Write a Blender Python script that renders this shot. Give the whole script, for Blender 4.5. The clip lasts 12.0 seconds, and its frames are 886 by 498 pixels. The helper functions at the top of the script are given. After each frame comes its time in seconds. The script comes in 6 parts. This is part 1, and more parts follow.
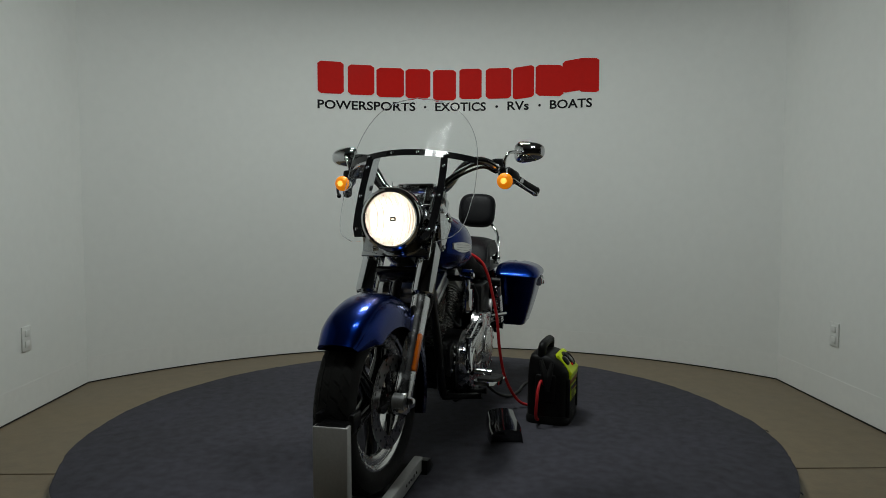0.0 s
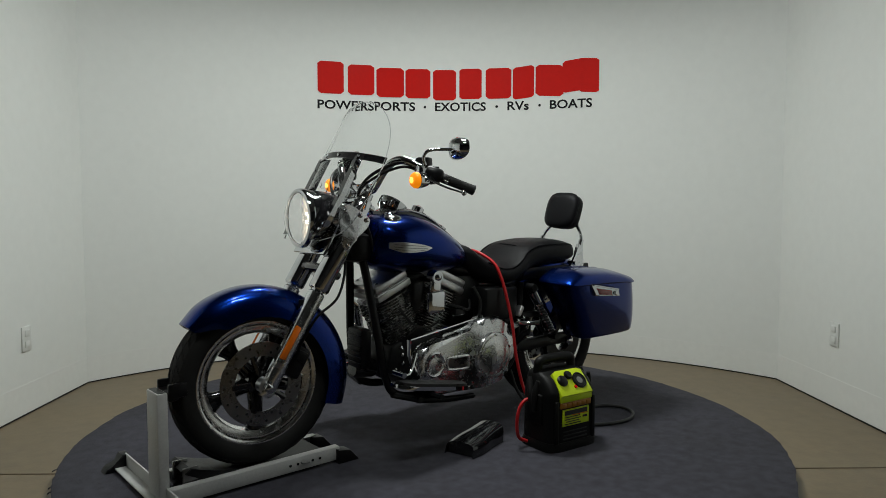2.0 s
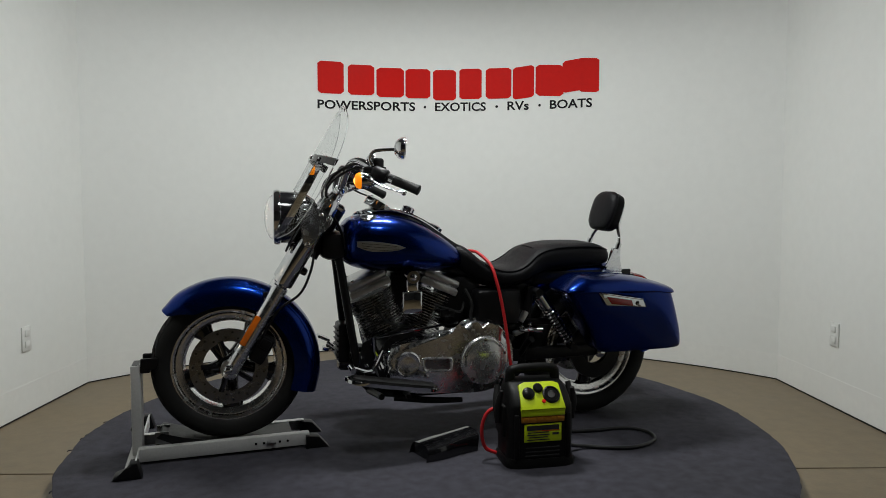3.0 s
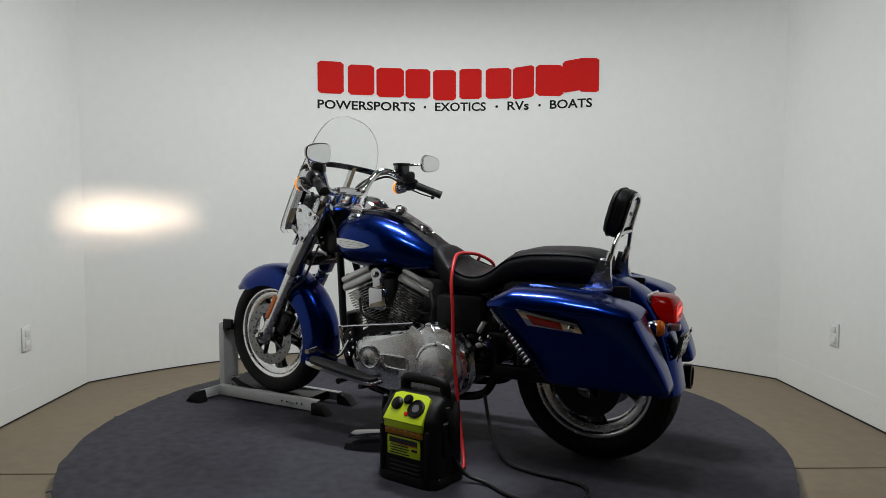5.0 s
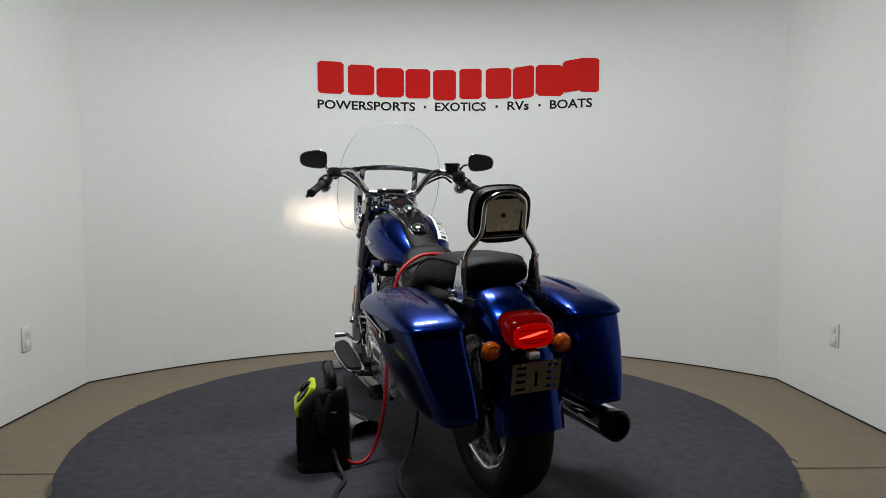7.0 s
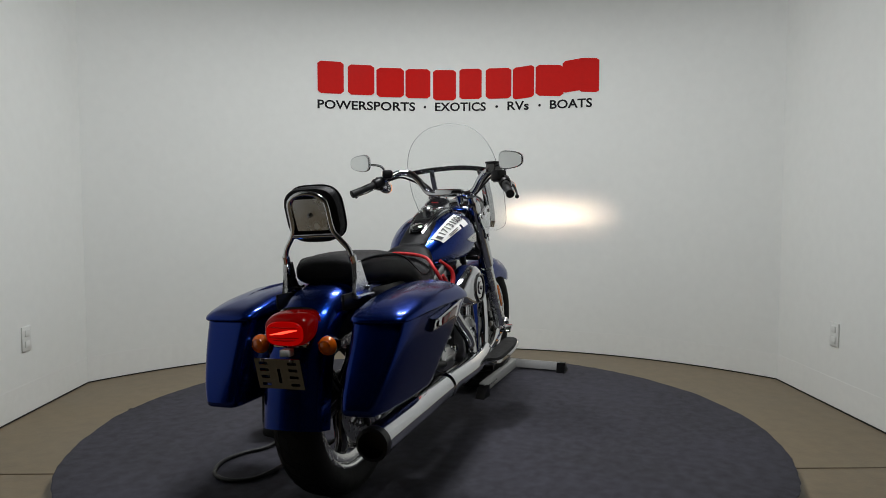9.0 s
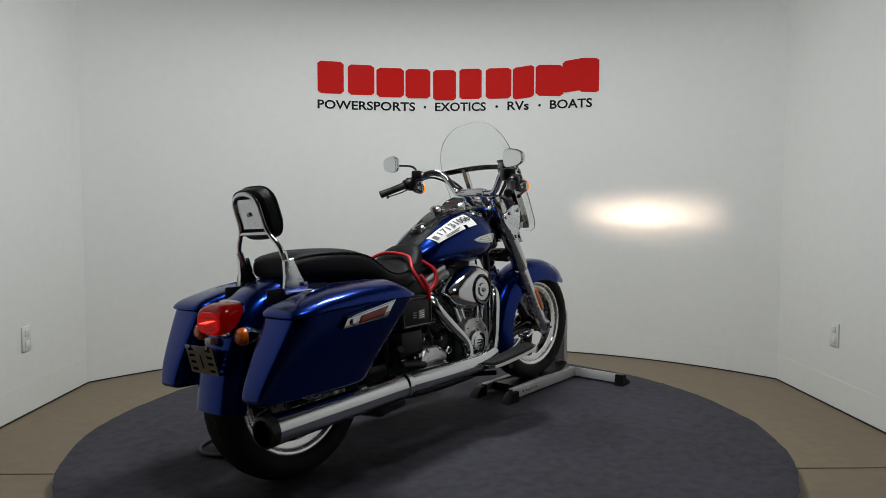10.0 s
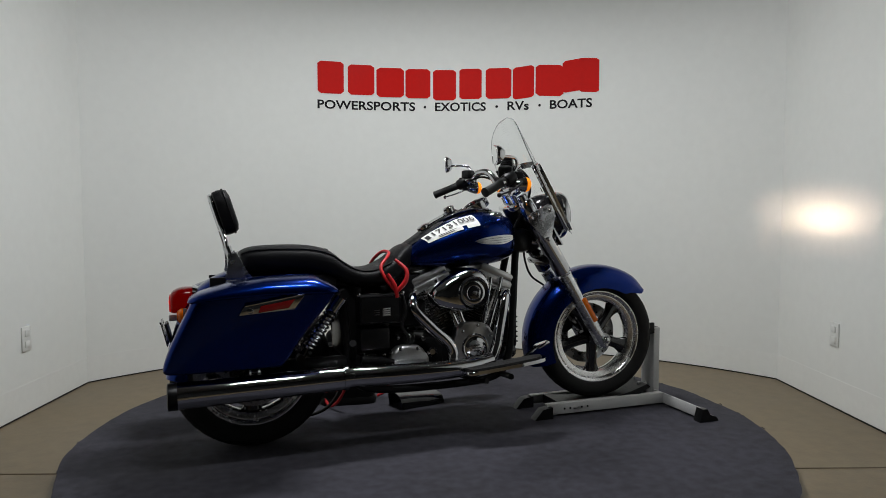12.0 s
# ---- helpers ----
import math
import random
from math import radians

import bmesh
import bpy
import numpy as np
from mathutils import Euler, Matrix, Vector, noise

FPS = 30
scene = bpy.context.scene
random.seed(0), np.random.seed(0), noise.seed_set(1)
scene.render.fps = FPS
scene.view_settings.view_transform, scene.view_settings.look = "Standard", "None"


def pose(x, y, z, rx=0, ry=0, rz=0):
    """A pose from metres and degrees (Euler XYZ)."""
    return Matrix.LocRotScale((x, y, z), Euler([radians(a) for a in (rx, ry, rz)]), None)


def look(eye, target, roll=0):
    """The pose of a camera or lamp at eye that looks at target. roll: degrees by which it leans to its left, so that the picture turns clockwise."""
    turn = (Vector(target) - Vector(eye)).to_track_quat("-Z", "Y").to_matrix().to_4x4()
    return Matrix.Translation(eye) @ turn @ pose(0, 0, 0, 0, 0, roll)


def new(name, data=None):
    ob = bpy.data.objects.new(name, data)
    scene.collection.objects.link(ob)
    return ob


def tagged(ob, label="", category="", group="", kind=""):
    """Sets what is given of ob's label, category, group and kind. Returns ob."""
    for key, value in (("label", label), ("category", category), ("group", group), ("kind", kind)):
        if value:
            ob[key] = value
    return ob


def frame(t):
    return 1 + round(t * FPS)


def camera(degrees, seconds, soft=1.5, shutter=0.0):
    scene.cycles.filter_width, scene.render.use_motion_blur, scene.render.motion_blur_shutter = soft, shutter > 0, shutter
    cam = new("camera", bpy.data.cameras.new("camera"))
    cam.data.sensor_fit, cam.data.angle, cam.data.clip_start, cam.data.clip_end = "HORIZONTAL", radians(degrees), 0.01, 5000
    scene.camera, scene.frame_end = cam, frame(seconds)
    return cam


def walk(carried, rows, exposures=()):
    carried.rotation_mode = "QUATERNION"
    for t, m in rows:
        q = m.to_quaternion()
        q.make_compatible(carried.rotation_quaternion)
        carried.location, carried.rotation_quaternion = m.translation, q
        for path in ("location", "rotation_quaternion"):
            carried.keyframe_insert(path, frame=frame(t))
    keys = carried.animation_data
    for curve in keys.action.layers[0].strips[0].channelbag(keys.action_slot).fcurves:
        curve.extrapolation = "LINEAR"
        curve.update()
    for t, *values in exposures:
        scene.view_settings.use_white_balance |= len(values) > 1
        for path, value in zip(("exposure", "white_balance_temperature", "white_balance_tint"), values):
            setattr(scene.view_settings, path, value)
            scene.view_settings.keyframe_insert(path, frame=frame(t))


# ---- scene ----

# ---------------------------------------------------------------- camera
cam = camera(65.4, 12.0, soft=0.85)
EYE = (0.0, -2.968, 0.954)
VIEW = look(EYE, (0.0199, -1.970, 0.8925))
walk(cam, [(0.0, VIEW), (12.0, VIEW)],
     exposures=[(0.0, -0.70, 6500, 2), (0.5, -0.34, 6580, -2), (1.0, -0.26, 6600, -2), (1.5, -0.22, 6600, 1), (2.0, -0.18, 6600, 3), (2.5, -0.11, 6600, 6), (3.2, 0.0, 6600, 8), (5.0, 0.06, 6500, 10), (7.2, 0.03, 6500, 10), (9.0, -0.10, 6500, 10), (12.0, -0.13, 6500, 10)])

# the turn of the platform: seconds, degrees
TURN = [(0, -104.6), (0.5, -112.6), (1, -120.7), (1.5, -130.0), (2, -139.96), (2.5, -151.06), (3, -162.6), (3.2, -167.3),
        (4, -186.6), (4.8, -205.4), (5, -209.8), (5.5, -220.1), (6, -230.3), (6.5, -240.9), (7, -251.2), (7.2, -255.2),
        (8, -271.7), (8.8, -288.0), (9, -292.0), (9.5, -301.3), (10, -310.5), (10.5, -319.8), (11, -328.7), (11.5, -336.0), (12, -341.64)]

# ---------------------------------------------------------------- world and lights
world = bpy.data.worlds.new("world")
scene.world = world
world.use_nodes = True
world.node_tree.nodes["Background"].inputs[0].default_value = (0.8, 0.9, 1.0, 1)
world.node_tree.nodes["Background"].inputs[1].default_value = 0.02


def area(name, at, to, sx, sy, watts, colour):
    lamp = bpy.data.lights.new(name, "AREA")
    lamp.shape, lamp.size, lamp.size_y, lamp.energy, lamp.color = "RECTANGLE", sx, sy, watts, colour
    ob = new(name, lamp)
    ob.matrix_world = look(at, to)
    return ob


WHITE = (0.965, 0.985, 1.0)
# double-panel fittings under the ceiling: place along the studio, watts of one panel
for y, watts in ((0.20, 24.5), (-1.25, 11.0)):
    for dx in (-0.16, 0.16):
        area("ceiling_panel_light", (dx, y, 2.62), (dx, y, 0), 0.27, 0.24, watts, WHITE)

# ---------------------------------------------------------------- materials


def mat(name, col, rough=0.5, metal=0.0, var=0.12, scale=6.0, bump=0.0, bscale=120.0, coat=0.0, emit=None, power=0.0, glass=0.0,
        rvar=0.1, ior=1.45, alpha=1.0, spec=0.5):
    m = bpy.data.materials.new(name)
    m.use_nodes = True
    nt = m.node_tree
    b = nt.nodes["Principled BSDF"]
    b.inputs["Roughness"].default_value = rough
    b.inputs["Metallic"].default_value = metal
    b.inputs["Coat Weight"].default_value = coat
    b.inputs["Coat Roughness"].default_value = 0.04
    b.inputs["IOR"].default_value = ior
    b.inputs["Specular IOR Level"].default_value = spec
    b.inputs["Transmission Weight"].default_value = glass
    b.inputs["Alpha"].default_value = alpha
    b.inputs["Base Color"].default_value = (*col, 1)
    co = nt.nodes.new("ShaderNodeTexCoord")
    if var > 0:
        n1 = nt.nodes.new("ShaderNodeTexNoise")
        n1.inputs["Scale"].default_value, n1.inputs["Detail"].default_value = scale, 6
        n2 = nt.nodes.new("ShaderNodeTexNoise")
        n2.inputs["Scale"].default_value, n2.inputs["Detail"].default_value = scale * 14, 3
        mx = nt.nodes.new("ShaderNodeMath")
        mx.operation = "MULTIPLY_ADD"
        mx.inputs[1].default_value = 0.5
        hv = nt.nodes.new("ShaderNodeMath")
        hv.operation = "MULTIPLY"
        hv.inputs[1].default_value = 0.5
        ramp = nt.nodes.new("ShaderNodeMapRange")
        ramp.inputs["From Min"].default_value, ramp.inputs["From Max"].default_value = 0.3, 0.7
        ramp.inputs["To Min"].default_value, ramp.inputs["To Max"].default_value = 1 - var, 1 + var
        sc = nt.nodes.new("ShaderNodeVectorMath")
        sc.operation = "SCALE"
        sc.inputs[0].default_value = col
        nt.links.new(co.outputs["Object"], n1.inputs["Vector"])
        nt.links.new(co.outputs["Object"], n2.inputs["Vector"])
        nt.links.new(n2.outputs["Fac"], hv.inputs[0])
        nt.links.new(n1.outputs["Fac"], mx.inputs[0])
        nt.links.new(hv.outputs[0], mx.inputs[2])
        nt.links.new(mx.outputs[0], ramp.inputs["Value"])
        nt.links.new(ramp.outputs[0], sc.inputs["Scale"])
        nt.links.new(sc.outputs[0], b.inputs["Base Color"])
        rr = nt.nodes.new("ShaderNodeMapRange")
        rr.inputs["From Min"].default_value, rr.inputs["From Max"].default_value = 0.3, 0.7
        rr.inputs["To Min"].default_value, rr.inputs["To Max"].default_value = rough * (1 - rvar), min(1, rough * (1 + rvar))
        nt.links.new(n1.outputs["Fac"], rr.inputs["Value"])
        nt.links.new(rr.outputs[0], b.inputs["Roughness"])
    if bump > 0:
        n3 = nt.nodes.new("ShaderNodeTexNoise")
        n3.inputs["Scale"].default_value, n3.inputs["Detail"].default_value = bscale, 4
        bp = nt.nodes.new("ShaderNodeBump")
        bp.inputs["Strength"].default_value, bp.inputs["Distance"].default_value = bump, 0.01
        nt.links.new(co.outputs["Object"], n3.inputs["Vector"])
        nt.links.new(n3.outputs["Fac"], bp.inputs["Height"])
        nt.links.new(bp.outputs["Normal"], b.inputs["Normal"])
    if emit:
        b.inputs["Emission Color"].default_value = (*emit, 1)
        b.inputs["Emission Strength"].default_value = power
    return m


BASE = mat("white_vinyl_wall_base", (0.81, 0.82, 0.79), 0.5, var=0.03, scale=2.0)
WALL = mat("white_wall_paint", (0.80, 0.815, 0.785), 0.55, var=0.025, scale=1.3, bump=0.03, bscale=60)
# near-black colour stands in for the unlit half of the studio
DARKROOM = mat("unlit_studio_dark", (0.035, 0.036, 0.036), 0.8, var=0.1, scale=2)
CEIL = mat("ceiling_paint", (0.14, 0.14, 0.14), 0.8, var=0.05, scale=2)
CONCRETE = mat("beige_concrete", (0.165, 0.125, 0.072), 0.40, var=0.2, scale=1.1, bump=0.05, bscale=90)
JOINT = mat("dirty_joint", (0.10, 0.077, 0.05), 0.7, var=0.3, scale=9)
GAP = mat("black_gap_trim", (0.012, 0.012, 0.012), 0.7, var=0.1)
CARPET = mat("grey_carpet", (0.036, 0.035, 0.046), 0.95, var=0.5, scale=1.6, bump=0.22, bscale=420)
RED_SIGN = mat("red_sign_vinyl", (0.60, 0.010, 0.007), 0.6, var=0.05, scale=3, spec=0.12)
BLACK_SIGN = mat("black_sign_vinyl", (0.009, 0.009, 0.010), 0.6, var=0.05, scale=3, spec=0.12)
OUTLET = mat("outlet_plastic", (0.72, 0.73, 0.70), 0.4, var=0.04)
BLUE = mat("blue_metallic_paint", (0.0008, 0.0175, 0.158), 0.23, 0.94, var=0.05, scale=5, coat=0.28, spec=0.3)
BRUSHED = mat("bright_satin_metal", (0.72, 0.72, 0.72), 0.26, 0.86, var=0.08, scale=26, rvar=0.3)
BADGE = mat("badge_metal", (0.78, 0.78, 0.77), 0.34, 1.0, var=0.05, scale=30)
CHROME = mat("chrome", (0.63, 0.64, 0.66), 0.05, 1.0, var=0.04, scale=12, rvar=0.5)
POLISHED = mat("polished_aluminium", (0.74, 0.75, 0.77), 0.24, 1.0, var=0.06, scale=30, rvar=0.3)
ALLOY = mat("cast_aluminium", (0.58, 0.58, 0.58), 0.36, 1.0, var=0.12, scale=40, bump=0.08, bscale=300)
BLACK = mat("black_engine_paint", (0.006, 0.006, 0.0065), 0.34, spec=0.26, var=0.2, scale=30, bump=0.06, bscale=260)
GLOSS = mat("gloss_black", (0.008, 0.008, 0.009), 0.12, var=0.1, scale=10, coat=0.6)
RUBBER = mat("tyre_rubber", (0.011, 0.011, 0.0105), 0.7, spec=0.3, var=0.25, scale=18, bump=0.15, bscale=160)
GRIP = mat("black_grip_rubber", (0.008, 0.008, 0.008), 0.6, spec=0.35, var=0.15, scale=40, bump=0.2, bscale=240)
LEATHER = mat("black_seat_vinyl", (0.0040, 0.0040, 0.0050), 0.46, spec=0.15, var=0.2, scale=14, bump=0.22, bscale=320)
RIM = mat("polished_wheel_rim", (0.85, 0.85, 0.85), 0.24, 1.0, var=0.06, scale=30, rvar=0.3)
STEEL = mat("disc_steel", (0.24, 0.24, 0.24), 0.3, 1.0, var=0.12, scale=25, rvar=0.3)
MIRROR = mat("mirror_glass", (0.86, 0.88, 0.88), 0.02, 1.0, var=0)
SHIELD = mat("clear_windshield", (0.97, 0.98, 0.98), 0.0, var=0, glass=1.0, ior=1.12)
LENSGLASS = mat("headlamp_glass", (1, 1, 1), 0.02, var=0, glass=1.0, ior=1.1)
LAMPGLOW = mat("lit_headlamp_reflector", (0.9, 0.88, 0.84), 0.2, 0.6, var=0.05, emit=(1.0, 0.79, 0.67), power=0.5)
BULB = mat("lit_glow", (1, 1, 1), 0.3, var=0, emit=(1.0, 0.84, 0.66), power=9)
AMBER_LIT = mat("lit_amber_lens", (0.9, 0.32, 0.02), 0.25, var=0.06, scale=90, emit=(1.0, 0.25, 0.004), power=0.75)
AMBER_CORE = mat("lit_amber_bulb", (1, 0.6, 0.2), 0.25, var=0, emit=(1.0, 0.55, 0.08), power=2.2)
# darker copy of the chrome: dark reflections put into the base colour
DARKCHROME = mat("chrome_reflecting_dark", (0.13, 0.13, 0.13), 0.14, 1.0, var=0.1, scale=20)
AMBER = mat("amber_lens", (0.58, 0.105, 0.002), 0.15, var=0.1, scale=90, coat=0.6)
REDLENS = mat("red_tail_lens", (0.11, 0.001, 0.001), 0.08, spec=0.25, var=0.1, scale=60, emit=(1.0, 0.004, 0.002), power=0.06)
REDFACE = mat("lit_red_lens", (0.13, 0.001, 0.001), 0.10, var=0.1, scale=60, spec=0.12, emit=(1.0, 0.003, 0.002), power=0.26)
REDCORE = mat("red_lens_streak", (0.9, 0.05, 0.03), 0.2, var=0, emit=(1.0, 0.06, 0.03), power=2.5)
REDREFL = mat("red_reflector", (0.22, 0.010, 0.010), 0.15, var=0.1, scale=120, coat=0.6)
ORANGE = mat("orange_reflector", (0.80, 0.17, 0.01), 0.2, var=0.1, scale=120, coat=0.5)
LIME = mat("lime_plastic", (0.52, 0.66, 0.008), 0.42, var=0.06, scale=12, bump=0.03)
LIMEDULL = mat("orange_window_plastic", (0.32, 0.13, 0.01), 0.3, var=0.1)
CASE = mat("black_case_plastic", (0.0045, 0.0045, 0.0045), 0.5, spec=0.2, var=0.15, scale=20, bump=0.12, bscale=420)
CABLE_RED = mat("red_cable", (0.50, 0.012, 0.016), 0.45, var=0.1, scale=20)
CABLE_BLACK = mat("black_cable", (0.012, 0.012, 0.012), 0.5, var=0.1, scale=20)
STAND = mat("white_powder_coat", (0.50, 0.50, 0.49), 0.42, var=0.10, scale=10, bump=0.05)
PAPER = mat("white_paper", (0.78, 0.78, 0.76), 0.55, var=0.04, scale=14)
INK = mat("black_ink", (0.015, 0.015, 0.017), 0.5, var=0.05)

# ---------------------------------------------------------------- mesh tools


def part(name, bm, material, parent, label="", smooth=True, m=None):
    """Links a bmesh as one mesh object under a thing or a part."""
    if m is not None:
        bmesh.ops.transform(bm, matrix=m, verts=bm.verts)
    me = bpy.data.meshes.new(name)
    bm.normal_update()
    bmesh.ops.recalc_face_normals(bm, faces=bm.faces)
    for f in bm.faces:
        f.smooth = smooth
    if smooth:
        for e in bm.edges:
            if len(e.link_faces) == 2 and e.calc_face_angle(0) > 0.75:
                e.smooth = False
    bm.to_mesh(me)
    bm.free()
    me.materials.append(material)
    ob = new(name, me)
    ob.parent = parent
    if label:
        tagged(ob, label)
    return ob


def thing(name, label, category, group=""):
    return tagged(new(name), label, category, group)


def joined(*bms):
    out = bmesh.new()
    for b in bms:
        me = bpy.data.meshes.new("tmp")
        b.to_mesh(me)
        b.free()
        out.from_mesh(me)
        bpy.data.meshes.remove(me)
    return out


def rings_bm(rings, closed=False, cap=True):
    """A skin over rings of equally many points; every ring is a closed loop."""
    bm = bmesh.new()
    rows = [[bm.verts.new(p) for p in r] for r in rings]
    n = len(rows[0])
    pairs = list(zip(rows, rows[1:])) + ([(rows[-1], rows[0])] if closed else [])
    for a, b in pairs:
        for i in range(n):
            bm.faces.new((a[i], a[(i + 1) % n], b[(i + 1) % n], b[i]))
    if cap and not closed:
        bm.faces.new(rows[0][::-1])
        bm.faces.new(rows[-1])
    return bm


def curve_pts(pts, k=6, closed=False):
    """Catmull-Rom points through pts (any length of tuple)."""
    P = [np.array(p, float) for p in pts]
    n, out = len(P), []
    for i in range(n if closed else n - 1):
        p0 = P[i - 1] if (closed or i > 0) else P[0] * 2 - P[1]
        p1, p2 = P[i], P[(i + 1) % n]
        p3 = P[(i + 2) % n] if (closed or i + 2 < n) else P[-1] * 2 - P[-2]
        for j in range(k):
            t = j / k
            out.append(0.5 * (2 * p1 + (p2 - p0) * t + (2 * p0 - 5 * p1 + 4 * p2 - p3) * t * t + (3 * p1 - p0 - 3 * p2 + p3) * t ** 3))
    if not closed:
        out.append(P[-1])
    return out


def tube(pts, r, n=12, k=0, closed=False, flat=1.0):
    """A pipe along pts; r one radius or one for each point; k: smoothing steps."""
    rs = r if isinstance(r, (list, tuple)) else [r] * len(pts)
    if k:
        q = curve_pts([(*p, a) for p, a in zip(pts, rs)], k, closed)
        pts, rs = [p[:3] for p in q], [p[3] for p in q]
    pts = [Vector(p) for p in pts]
    m = len(pts)
    rings, side = [], None
    for i in range(m):
        a = pts[i - 1] if (i > 0 or closed) else pts[0]
        b = pts[(i + 1) % m] if (i < m - 1 or closed) else pts[-1]
        d = (b - a).normalized()
        if side is None:
            side = d.cross(Vector((0, 0, 1)))
            if side.length < 0.2:
                side = d.cross(Vector((0, 1, 0)))
        side = (side - d * side.dot(d)).normalized()
        up = d.cross(side)
        rings.append([pts[i] + side * (math.cos(t) * rs[i]) + up * (math.sin(t) * rs[i] * flat)
                      for t in (2 * math.pi * j / n for j in range(n))])
    return rings_bm(rings, closed)


def frame_to(at, axis):
    """A matrix whose z runs along axis, at a place."""
    q = Vector(axis).to_track_quat("Z", "Y")
    return Matrix.Translation(at) @ q.to_matrix().to_4x4()


def lathe(profile, at, axis, n=32, closed=False, cap=True):
    """Turns (radius, height) points about an axis through at. closed: the profile is a loop."""
    m = frame_to(at, axis)
    rings = []
    for r, h in profile:
        rings.append([m @ Vector((max(r, 1e-4) * math.cos(2 * math.pi * j / n), max(r, 1e-4) * math.sin(2 * math.pi * j / n), h)) for j in range(n)])
    return rings_bm(rings, closed, cap=cap and not closed)


def box(at, size, bevel=0.004, m=None, seg=2):
    bm = bmesh.new()
    bmesh.ops.create_cube(bm, size=1)
    bmesh.ops.scale(bm, vec=size, verts=bm.verts)
    if bevel:
        bmesh.ops.bevel(bm, geom=bm.edges[:], offset=min(bevel, min(size) * 0.45), segments=seg, affect="EDGES", profile=0.5)
    bmesh.ops.transform(bm, matrix=Matrix.Translation(at) @ (m or Matrix()), verts=bm.verts)
    return bm


def slab(outline, depth, m, bevel=0.0, seg=2):
    """A plate: outline in the local xy plane, depth along local z, from 0."""
    bm = bmesh.new()
    lo = [bm.verts.new((x, y, 0)) for x, y in outline]
    hi = [bm.verts.new((x, y, depth)) for x, y in outline]
    n = len(lo)
    bm.faces.new(lo[::-1])
    top = bm.faces.new(hi)
    for i in range(n):
        bm.faces.new((lo[i], lo[(i + 1) % n], hi[(i + 1) % n], hi[i]))
    if bevel:
        bmesh.ops.bevel(bm, geom=list(top.edges), offset=bevel, segments=seg, affect="EDGES", profile=0.5)
    bmesh.ops.transform(bm, matrix=m, verts=bm.verts)
    return bm


def side_plane(y, out=1):
    """Local x to x, local y to z, depth along +y (out=1) or -y (out=-1)."""
    return Matrix(((1, 0, 0, 0), (0, 0, out, y), (0, 1, 0, 0), (0, 0, 0, 1)))


def oval(cx, cz, hy, hz, x, n=28, p=2.4, cy=0.0):
    """A superellipse ring in the plane of constant x."""
    out = []
    for j in range(n):
        t = 2 * math.pi * j / n
        c, s = math.cos(t), math.sin(t)
        out.append((x, cy + math.copysign(abs(c) ** (2 / p), c) * hy, cz + math.copysign(abs(s) ** (2 / p), s) * hz))
    return out


def ball(at, size, n=14):
    bm = bmesh.new()
    bmesh.ops.create_uvsphere(bm, u_segments=n * 2, v_segments=n, radius=1)
    bmesh.ops.scale(bm, vec=size, verts=bm.verts)
    bmesh.ops.translate(bm, vec=at, verts=bm.verts)
    return bm


def letters(text, size, weight=0.0):
    """A flat mesh of a text in Blender's own font, its left end at 0."""
    cu = bpy.data.curves.new("tmp", "FONT")
    cu.body, cu.size, cu.resolution_u, cu.offset = text, size, 3, weight
    ob = new("tmp", cu)
    bpy.context.view_layer.update()
    me = bpy.data.meshes.new_from_object(ob.evaluated_get(bpy.context.evaluated_depsgraph_get()))
    bm = bmesh.new()
    bm.from_mesh(me)
    bpy.data.objects.remove(ob)
    bpy.data.meshes.remove(me)
    return bm

# ---------------------------------------------------------------- the room


K = 1.063                                 # the room floor lies 6 cm under the turntable's top
CX, CY, RW = 0.037, -0.637, 2.583         # the curved back wall
XL, XR, YC, TOP, FLOOR = -1.967, 2.041, 0.992, 3.0, -0.06


def on_wall(deg, z, off=0.0):
    a = radians(deg)
    return Vector((CX + (RW - off) * math.sin(a), CY + (RW - off) * math.cos(a), z))


A_L = math.degrees(math.atan2(XL - CX, YC - CY))
A_R = math.degrees(math.atan2(XR - CX, YC - CY))


def curved_band(off0, off1, z0, z1, n=64):
    rings = []
    for i in range(n + 1):
        d = A_L + (A_R - A_L) * i / n
        rings.append([on_wall(d, z0, off0), on_wall(d, z1, off0), on_wall(d, z1, off1), on_wall(d, z0, off1)])
    return rings_bm(rings)


def setting(name, bm, material, label, category, smooth=False):
    ob = part(name, bm, material, None, smooth=smooth)
    return tagged(ob, label, category, kind="structure")


